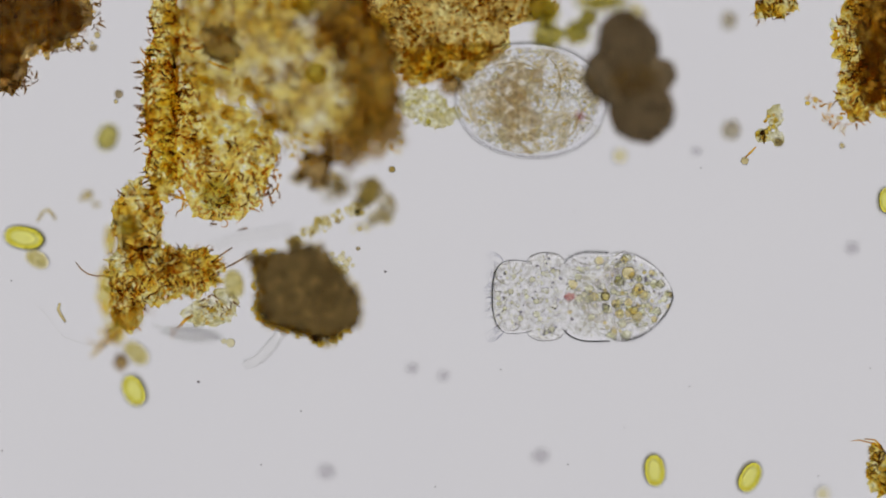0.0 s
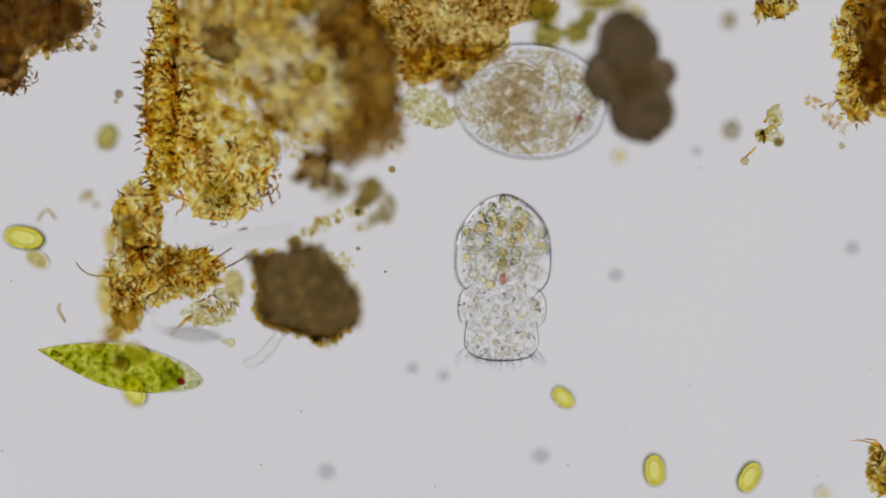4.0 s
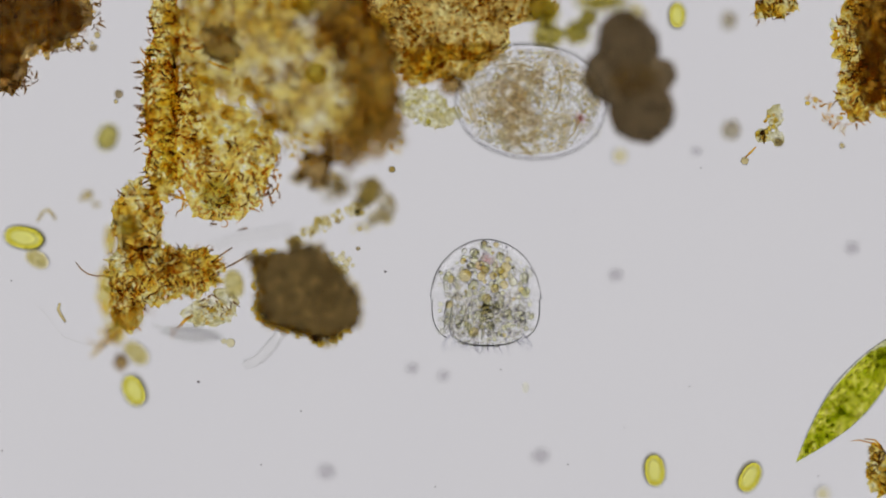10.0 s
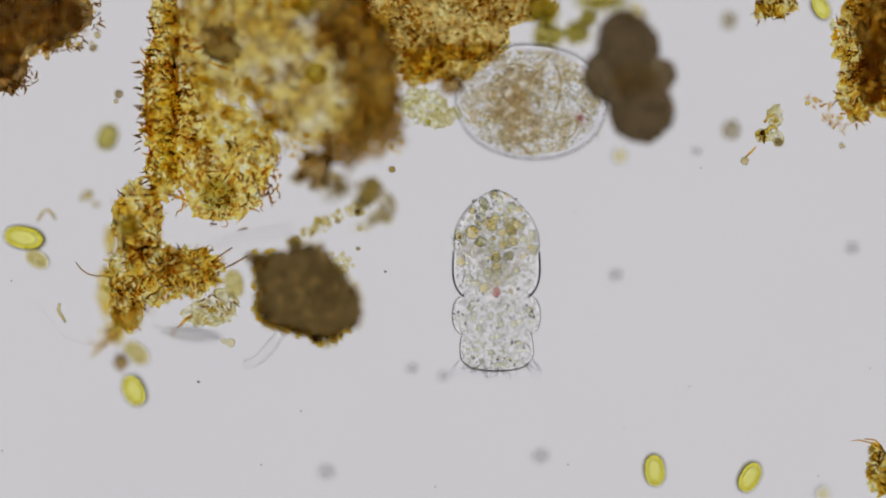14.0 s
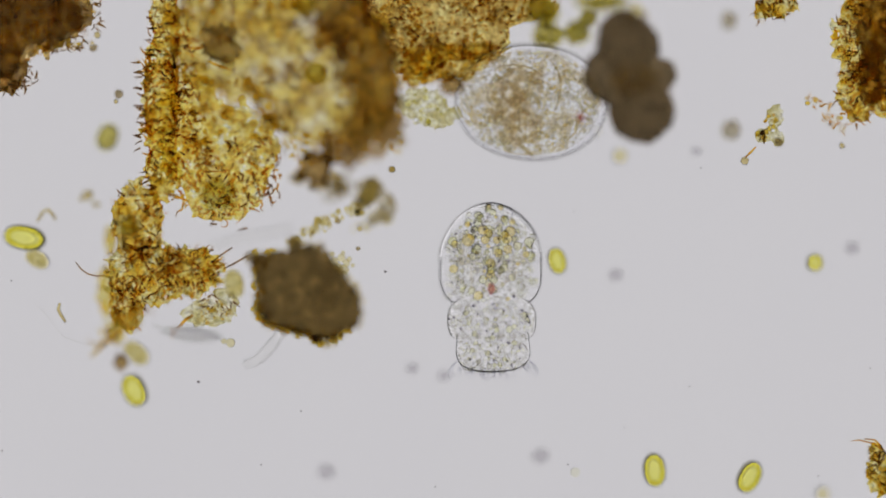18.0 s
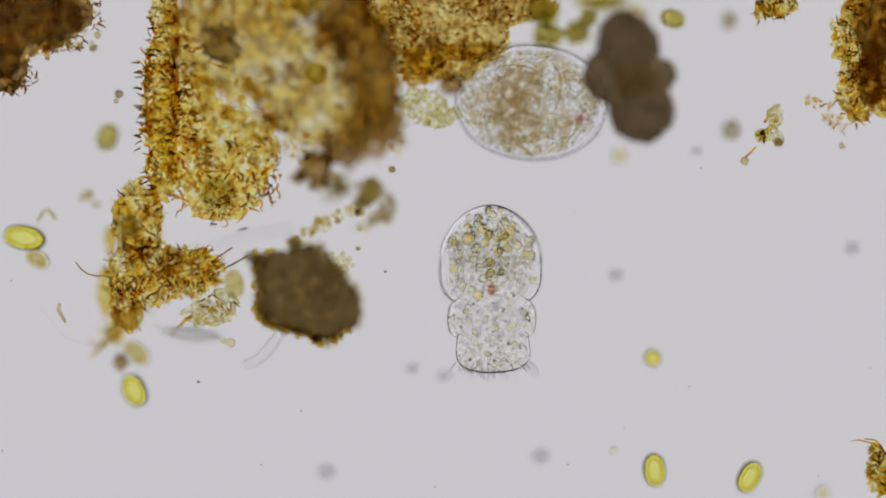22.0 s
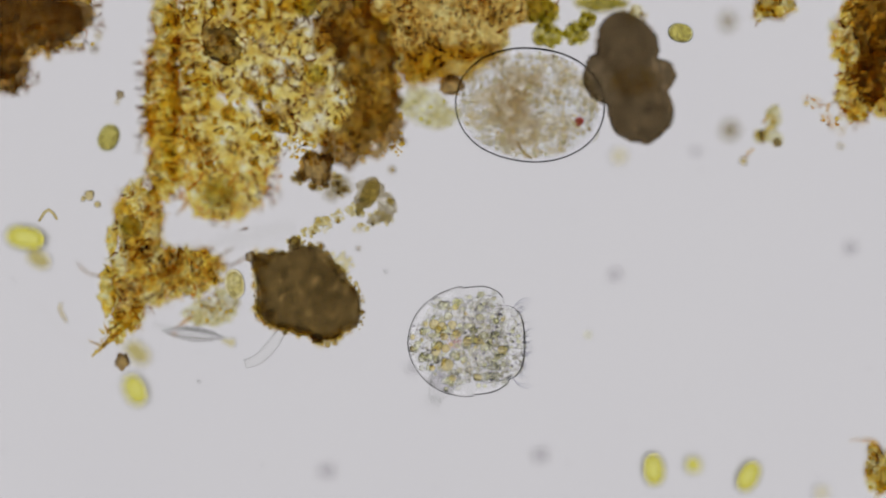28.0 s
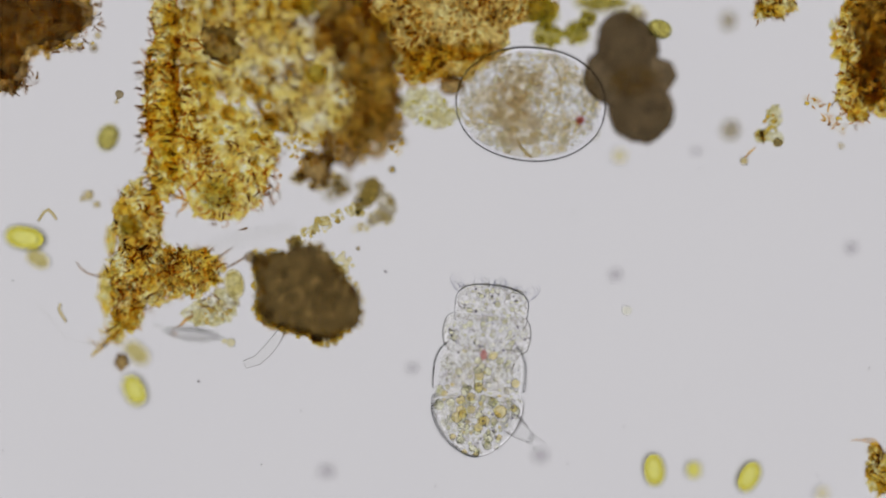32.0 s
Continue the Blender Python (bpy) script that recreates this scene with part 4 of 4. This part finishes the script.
def threads():
    def strand(name, pts, rad, material, label, category, z=0.0):
        t = thing(name, at(*pts[0], z), label, category)
        p = [at(u, v, z) - t.location for u, v in pts]
        n = len(p)
        part("strand", tubes([(p, [rad / 1000 * (0.5 + 0.5 * math.sin(math.pi * (0.15 + 0.7 * k / (n - 1)))) for k in range(n)])], 8), material, t)
        return t

    strand("curved_hair", [(186, 488), (170, 489), (155, 485), (143, 476), (134, 464)], 1.4, M_NEEDLE, "brown curved hair by the mat", "hair")
    strand("rod", [(106, 537), (103, 548), (108, 558), (116, 570)], 3.2, M_CRUST, "short kinked rod with coloured edges", "rod")
    strand("clear_tube", [(497, 588), (486, 605), (472, 622), (455, 638), (432, 646)], 10, M_TUBE, "clear curved tube under the pellet", "tube", 0.02)
    strand("clear_tube", [(372, 440), (400, 428), (440, 420), (480, 412), (515, 402)], 9, M_TUBE, "clear faint tube between mat and pellet", "tube", -0.05)
    strand("straight_twig", [(372, 466), (385, 456), (398, 447), (412, 438)], 1.5, M_NEEDLE, "short straight brown twig by the mat", "twig")
    strand("straight_twig", [(396, 476), (412, 468), (428, 459), (438, 452)], 1.7, M_NEEDLE, "short straight brown twig by the mat", "twig")
    strand("bent_twig", [(306, 588), (318, 578), (328, 566), (342, 558)], 2.8, M_DARKFIBRE, "thin brown twig below the mat", "twig")
    strand("dotted_thread", [(60, 535), (85, 560), (110, 595), (150, 610), (190, 612)], 1.2, M_TUBE, "faint clear dotted thread by the mat", "thread")
    for du, dv, n in ((0, 0, 6), (4, 7, 6), (14, 12, 5), (30, 20, 5)):
        strand("clear_filament", [(268 + du + 24 * k, 574 + dv + 3.5 * k - 0.6 * du * k / 10 + 2 * math.sin(k + du)) for k in range(n)], 2.4, M_TUBE, "thin clear filament below the mat", "filament")
    strand("bent_rod", [(66, 392), (76, 376), (84, 371), (92, 378), (99, 389)], 3.2, M_CRUST, "short bent rod with coloured edges", "rod", 0.03)
    strand("twig", [(214, 571), (205, 576), (197, 582), (187, 586)], 1.8, M_NEEDLE, "short brown twig below the mat", "twig", 0.03)
    t, add = clod("olive_debris", (385, 545, BED), "olive debris of broken cells below the mat", "detritus", "detritus")
    add("jelly", sheet([(370, 555, 46, 24), (395, 535, 24, 26)], 0.015, step=4, seed=51, rough=0.7, edge=10), M_PALEJELLY)
    add("crumb_cloud", dust([(370, 550, 40, 22)], 40, (0.002, 0.0045)), M_CRUMB, "", True)
    bristles(t, [(385, 540, 30, 22)], 14, 0.0, 0.01)
    c = alga(0.027, 0.018, "broken_cell", "pale yellow-green broken cell beside the pellet", M_PALEJELLY, M_GRAIN)
    c.matrix_basis = Matrix.Translation(at(414, 503, 0.03)) @ pose(0, 0, 0, 0, 0, 10)
    t = thing("needle_diatom", at(340, 592, 0.045), "clear lens-shaped diatom with striped shell", "diatom")
    for k, w in enumerate((1.0, 0.55)):
        part("shell", lathe([(0.056 * s, 0.013 * w * (1 - s * s) + 0.0004) for s in np.linspace(-1, 1, 17)], 16), M_FOOT, t).rotation_euler = (0, 0, math.radians(84))
    for u, v, r in ((408, 607, 8), (1456, 874, 12), (1097, 276, 13), (396, 604, 5), (1127, 17, 11)):
        c = alga(r / 1000, r / 1000, "clear_cell", "small clear bead-like cell", M_PALE, M_GRAIN)
        c.matrix_basis = Matrix.Translation(at(u, v, 0.058 if u == 1127 else 0.0 if r < 10 else -0.06))


floc_chain()
green_lumps()
side_bits()
threads()


# ---- what moves ----
def motions():
    # seconds, trunk u, v, heading, roll, rear, neck, head, side shift of neck and head, eye
    S = [
        (0, 1078, 525, -90, 20, 42, -112, -172, 0, 0, -72), (0.5, 1078, 525, -90, 20, 42, -112, -172, 0, 0, -72),
        (1, 1055, 485, -69, 20, 42, -112, -172, 0, 0, -72), (1.5, 990, 427, -34, 20, 42, -112, -172, 0, 0, -72),
        (2, 953, 424, -19, 20, 38, -112, -170, 0, 0, -70), (2.5, 933, 431, -17, 25, 34, -110, -168, 0, 0, -70),
        (3, 922, 433, -12, 30, 32, -110, -168, 0, 0, -70), (3.5, 905, 432, -6, 35, 29, -108, -168, 0, 0, -66),
        (4.5, 880, 440, 0, 40, 10, -112, -168, 2, 2, -58), (5.5, 867, 442, 0, 50, 2, -115, -172, 6, 6, -62),
        (6, 868, 439, 0, 35, 7, -114, -166, 10, 8, -56), (6.5, 876, 439, 0, 40, 13, -112, -165, 0, 0, -65),
        (7, 876, 448, -2, 50, 11, -114, -172, 0, 0, -61), (7.5, 867, 460, 0, 90, 2, -103, -160, 6, 8, -53),
        (8, 878, 450, 0, 85, 2, -108, -165, 0, 0, -59), (8.5, 874, 438, 0, 50, 6, -108, -158, 0, 0, -62),
        (9, 868, 462, 0, 45, 35, -111, -158, 6, 8, -48), (9.2, 868, 452, 0, 40, 28, -112, -165, 6, 6, -67),
        (9.5, 860, 458, 0, 90, 14, -75, -112, 18, 18, -4), (9.7, 874, 498, 0, 90, 26, -52, -66, 0, 0, 45),
        (10, 860, 517, 0, 90, 22, -48, -60, 2, 2, 50), (10.2, 860, 512, 0, 90, 23, -48, -60, 4, 4, 50),
        (10.5, 866, 501, 0, 90, 27, -52, -66, 4, 4, 46), (10.7, 864, 486, 0, 88, 38, -66, -92, 8, 8, 34),
        (11, 862, 446, 0, 75, 20, -98, -122, 8, 10, 0), (11.5, 868, 436, 0, 45, 30, -113, -165, 4, 4, -39),
        (12, 876, 440, 0, 20, 35, -110, -168, 2, 2, -61), (12.5, 877, 441, 0, 10, 35, -109, -171, 2, 0, -69),
        (13, 878, 442, 0, 0, 35, -110, -172, 0, 0, -75), (13.5, 879, 446, 0, 0, 38, -114, -175, 0, 0, -72),
        (14.5, 876, 444, 0, 10, 34, -112, -177, 0, 0, -75), (15.5, 868, 452, 0, 50, 15, -112, -174, 6, 8, -65),
        (16.5, 856, 466, 0, 90, 2, -111, -168, 16, 24, -51), (17, 862, 456, 0, 80, 10, -108, -164, 8, 14, -52),
        (17.5, 864, 456, 0, 60, 22, -112, -164, 4, 6, -54), (18, 868, 455, 0, 55, 25, -112, -168, 2, 4, -57),
        (18.5, 857, 466, 0, 90, 2, -109, -165, 15, 18, -41), (19, 857, 467, 0, 90, 2, -108, -163, 15, 23, -50),
        (19.5, 865, 452, 0, 65, 15, -113, -170, 4, 8, -58), (20, 867, 447, 0, 50, 22, -115, -178, 2, 4, -63),
        (20.5, 876, 450, 0, 30, 28, -114, -174, 0, 0, -66), (21, 861, 462, 0, 90, 2, -104, -160, 10, 16, -48),
        (21.5, 868, 460, 0, 88, 2, -106, -165, 6, 10, -50), (22, 868, 452, 0, 55, 18, -112, -172, 2, 4, -62),
        (22.5, 876, 450, 0, 30, 24, -114, -174, 0, 0, -66), (23, 875, 457, 0, 15, 36, -111, -171, 0, 0, -67),
        (23.5, 873, 455, 0, 15, 31, -113, -176, 0, 0, -79), (24, 872, 458, 0, 15, 35, -112, -176, 0, 0, -77),
        (24.5, 872, 458, 0, 15, 38, -112, -176, 0, 0, -77), (25, 856, 466, 0, 85, 9, -114, -177, 18, 24, -66),
        (25.5, 852, 482, 0, 90, 2, -104, -164, 20, 26, -50), (26.2, 838, 530, 25, 90, 8, -98, -130, 10, 10, -20),
        (27, 826, 580, 70, 90, 24, -46, -60, 0, 0, 0), (27.5, 828, 594, 90, 90, 22, -44, -60, 0, 0, 10),
        (28, 817, 606, 96, 90, 24, -48, -76, 0, -10, 10), (28.2, 808, 611, 100, 90, 34, -56, -84, 0, -10, 10),
        (28.5, 816, 622, 110, 90, 32, -56, -86, 0, -10, 0), (28.7, 810, 636, 131, 85, 32, -74, -100, 0, -6, -10),
        (29, 805, 648, 148, 75, 32, -92, -110, 0, 0, -20), (29.2, 846, 668, 174, 55, 28, -108, -148, -4, -12, -36),
        (29.5, 853, 664, 184, 60, 22, -108, -142, 4, 6, -28), (29.7, 860, 660, 186, 55, 28, -108, -152, 6, 6, -34),
        (30, 844, 685, 176, 30, 46, -95, -142, -7, -12, -46), (30.5, 836, 697, 177, 25, 42, -93, -136, -7, -14, -46),
        (31, 838, 682, 177, 25, 42, -97, -146, -9, -20, -58), (31.2, 842, 681, 177, 25, 42, -98, -148, -8, -18, -58),
        (31.5, 865, 672, 181, 30, 43, -108, -158, 0, 0, -57), (32, 847, 691, 176, 30, 48, -100, -152, -8, -14, -65),
    ]
    walk(rotifer, [(r[0], Matrix.Translation(at(r[1], r[2], -0.004 if r[0] < 26 else 0.033 if r[0] < 31.7 else 0.014)) @ pose(0, 0, 0, 0, 0, r[3])) for r in S])
    walk(rparts["trunk"], [(r[0], pose(0, 0, 0, 0, r[4], 0)) for r in S])
    walk(rparts["rear"], [(r[0], pose(0, r[5] / 1000, 0, 0, r[4], 0)) for r in S])
    walk(rparts["hind"], [(r[0], pose(0, r[5] / 1000, 0)) for r in S])
    walk(rparts["neck"], [(r[0], pose(r[8] / 1000, r[6] / 1000, 0)) for r in S])
    walk(rparts["head"], [(r[0], pose(r[9] / 1000, r[7] / 1000, 0, 0, 0, (r[9] - r[8]) * 0.6)) for r in S])
    walk(rparts["viscera"], [(r[0], pose(0, (r[5] - 20) / 4000, 0, 0, (r[4] - 45) * 0.25, 0)) for r in S])
    walk(rparts["eye"], [(r[0], pose(r[8] / 1500, r[10] / 1000, 0.02 if r[10] < -30 else -0.06)) for r in S])
    F = [(0, 0, -0.03, 30), (25.5, 0, -0.01, 60), (26.5, -0.06, 0.035, 70), (27.5, -0.082, 0.040, 76), (28, -0.066, 0.04, 60), (28.5, -0.100, 0.045, 70), (28.7, -0.100, 0.036, 82), (29, -0.098, 0.032, 98), (29.2, -0.082, 0.005, 85), (29.5, -0.093, 0.032, 73), (29.7, -0.09, 0.046, 60), (30, -0.078, 0.062, 35), (30.5, -0.062, 0.075, 23), (31, -0.058, 0.062, 31), (31.5, -0.07, 0.061, 37), (32, -0.07, 0.06, 55)]
    walk(rparts["foot"], [(t, pose(x, y, -0.075 if t < 26 else -0.05 if t < 28.6 else 0.015, 0, 0, a)) for t, x, y, a in F])
    # seconds, place, heading, how far the tail dips, roll about the long axis
    E = [(0, -1500, 560, 82, 0, 0), (2.5, -560, 625, 82, 0, 0), (3.5, -108, 655, 80, 0, 0), (4.5, 560, 640, 78, 0, 0), (5.5, 1066, 690, 76, 0, 0), (6, 1156, 764, 79, 0, 0), (6.2, 1202, 771, 88, 0, 0), (6.5, 1282, 800, 84, 5, 0), (6.7, 1345, 804, 84, 12, 0), (6.8, 1372, 795, 98, 22, 0), (7, 1398, 780, 134, 36, 10), (7.2, 1410, 778, 139, 32, 14), (7.5, 1416, 776, 140, 24, 20), (7.7, 1432, 772, 140, 18, 24), (8, 1462, 766, 141, 12, 28), (8.5, 1480, 755, 140, 8, 34), (9, 1492, 722, 142, 6, 38), (9.5, 1500, 704, 141, 4, 40), (10, 1506, 704, 140, 4, 40), (11, 1502, 706, 140, 4, 40), (11.5, 1498, 682, 138, 4, 40), (12, 1558, 676, 131, 4, 40), (12.2, 1632, 610, 130, 4, 40), (12.7, 1790, 520, 128, 4, 40), (15, 1980, 420, 128, 4, 40), (32, 2100, 380, 128, 4, 40)]
    walk(euglena, [(t, Matrix.Translation(at(u, v, 0.0)) @ pose(0, 0, 0, 0, 0, a) @ pose(0, 0, 0, -dip, 0, 0) @ pose(0, 0, 0, 0, roll, 0)) for t, u, v, a, dip, roll in E])

    def drift(ob, rows, z):
        walk(ob, [(t, Matrix.Translation(at(u, v, z)) @ pose(0, 0, 0, 0, 0, a)) for t, u, v, a in rows])

    drift(drifter_a, [(0, 1568, 355, 0), (0.2, 1526, 457, -20), (0.4, 1465, 553, -35), (0.6, 1377, 653, -60), (0.8, 1284, 738, -45), (1, 1192, 762, -60), (1.2, 1120, 773, -70), (1.4, 1085, 803, -10), (1.6, 1062, 820, 60), (1.8, 1064, 826, 20), (2, 1014, 792, -5), (2.2, 985, 788, -60), (2.4, 920, 750, 30), (2.6, 923, 672, 70), (2.8, 968, 698, 88), (3, 1013, 723, 10), (3.2, 1030, 752, 60), (3.5, 1043, 764, 40), (4.5, 900, 560, 60), (5.5, 739, 320, 75), (6, 692, 353, -15), (6.2, 679, 400, -5), (6.3, 695, 452, 0), (6.5, 697, 542, 10), (6.6, 658, 634, 0), (6.7, 650, 735, 20), (6.8, 675, 816, 10), (7, 690, 960, 0), (9, 720, 1300, 0), (32, 740, 1400, 0)], -0.03)
    drift(drifter_b, [(0, 1500, 1400, 0), (4, 1150, 1150, 0), (5.5, 1010, 960, -20), (6, 1036, 733, -30), (6.2, 1168, 634, -60), (6.3, 1228, 557, -40), (6.5, 1284, 410, -5), (6.6, 1277, 351, -10), (6.7, 1285, 315, -40), (6.8, 1281, 315, -50), (7, 1276, 338, -5), (7.2, 1305, 259, 10), (7.3, 1305, 218, 20), (7.5, 1252, 166, 60), (7.7, 1204, 81, 0), (8, 1196, 40, 0), (8.5, 1184, 69, -30), (9, 1191, 42, 0), (9.5, 1186, 30, 0), (10, 1198, 28, 0), (11, 1168, 48, 40), (11.7, 1190, 60, 20), (12.2, 1196, 85, 70), (12.5, 1382, 117, 70), (13, 1476, 8, 40), (14, 1452, 14, 30), (14.2, 1438, 85, -30), (14.5, 1301, 202, -60), (15.4, 1330, 150, 0), (16.5, 1216, 93, 0), (16.7, 1058, 311, -20), (17, 982, 448, 80), (17.2, 933, 432, 20), (17.5, 937, 436, 0), (17.7, 957, 477, 20), (18, 986, 462, 15), (18.2, 998, 477, 20), (18.5, 994, 452, 20), (18.8, 1018, 428, -70), (19, 1108, 377, -25), (19.2, 1151, 392, 60), (19.3, 1240, 420, 60), (19.5, 1349, 473, 85), (19.7, 1507, 452, 80), (20, 1640, 450, 60), (22, 1800, 440, 60), (32, 2000, 440, 0)], -0.035)
    C = [(0, 2400, 560), (14, 2000, 500), (17.5, 1580, 480), (18, 1442, 465), (18.2, 1357, 457), (18.5, 1244, 440), (18.7, 1147, 465), (18.8, 1103, 477), (19, 1050, 540), (19.2, 1018, 586), (19.3, 1034, 634), (19.5, 1030, 723), (19.7, 1010, 812), (20, 974, 852), (20.2, 921, 768), (20.3, 913, 670), (20.5, 1014, 654), (20.7, 1083, 638), (21, 1091, 691), (21.2, 1014, 735), (21.3, 986, 707), (21.5, 1030, 626), (21.7, 1095, 574), (22, 1155, 634), (22.2, 1188, 707), (22.5, 1204, 836), (22.7, 1240, 800), (23, 1288, 707), (23.2, 1325, 743), (23.5, 1357, 638), (24, 1398, 632), (24.3, 1305, 675), (24.5, 1256, 743), (24.7, 1208, 788), (25, 1200, 814), (26.5, 1215, 820), (28, 1228, 824), (32, 1228, 832)]
    drift(drifter_c, [(t, u, v, t * 40 % 60) for t, u, v in C], -0.045)
    drift(drifter_d, [(0, 1150, -400, 0), (17.5, 1150, -80, 30), (18.3, 1150, 0, 60), (19, 1183, 21, 80), (21, 1185, 30, 80), (23, 1195, 35, 70), (25.5, 1196, 42, 75), (28, 1206, 57, 78), (30, 1183, 48, 80), (32, 1168, 51, 75)], 0.035)

    walk(resting, [(t, Matrix.Translation(at(936 + du, 182 + dv, BED)) @ pose(0, 0, 0, 0, 0, a)) for t, du, dv, a in ((0, 0, 0, 0), (6, 0, 2, -1), (13, 1, 2.5, 0), (19, 1, 3.5, 1), (25, 1, 4, 0), (28, 0, 7, 0), (32, 1, 6, 0))])
    drift(drift_pale, [(0, 1000, 1300, 0), (17.5, 1010, 900, 0), (18.8, 1050, 746, 0), (20, 1090, 775, 20), (23, 1085, 800, 30), (25, 1090, 780, 40), (26.5, 1060, 680, 60), (27.5, 1041, 600, 60), (28.5, 1045, 590, 70), (29, 1095, 576, 70), (30, 1103, 562, 80), (31, 1106, 556, 80), (32, 1110, 550, 80)], 0.0)
    drift(drift_bit, [(0, 700, 1400, 0), (9.2, 860, 960, 20), (10, 930, 686, 0), (10.2, 941, 650, 60), (10.5, 959, 655, 80), (10.7, 1002, 645, 60), (11, 1104, 637, 60), (12.2, 1305, 501, 80), (12.5, 1370, 493, 70), (12.8, 1434, 461, 70), (13.5, 1640, 420, 60), (32, 1900, 400, 60)], -0.01)
    drift(drift_speck, [(0, 840, 1300, 0), (11.4, 890, 940, 0), (12, 924, 842, 20), (12.5, 988, 696, 40), (12.8, 1150, 720, 20), (13, 1300, 768, 30), (13.4, 1390, 690, 60), (14, 1640, 560, 80), (32, 1900, 500, 80)], -0.02)


motions()
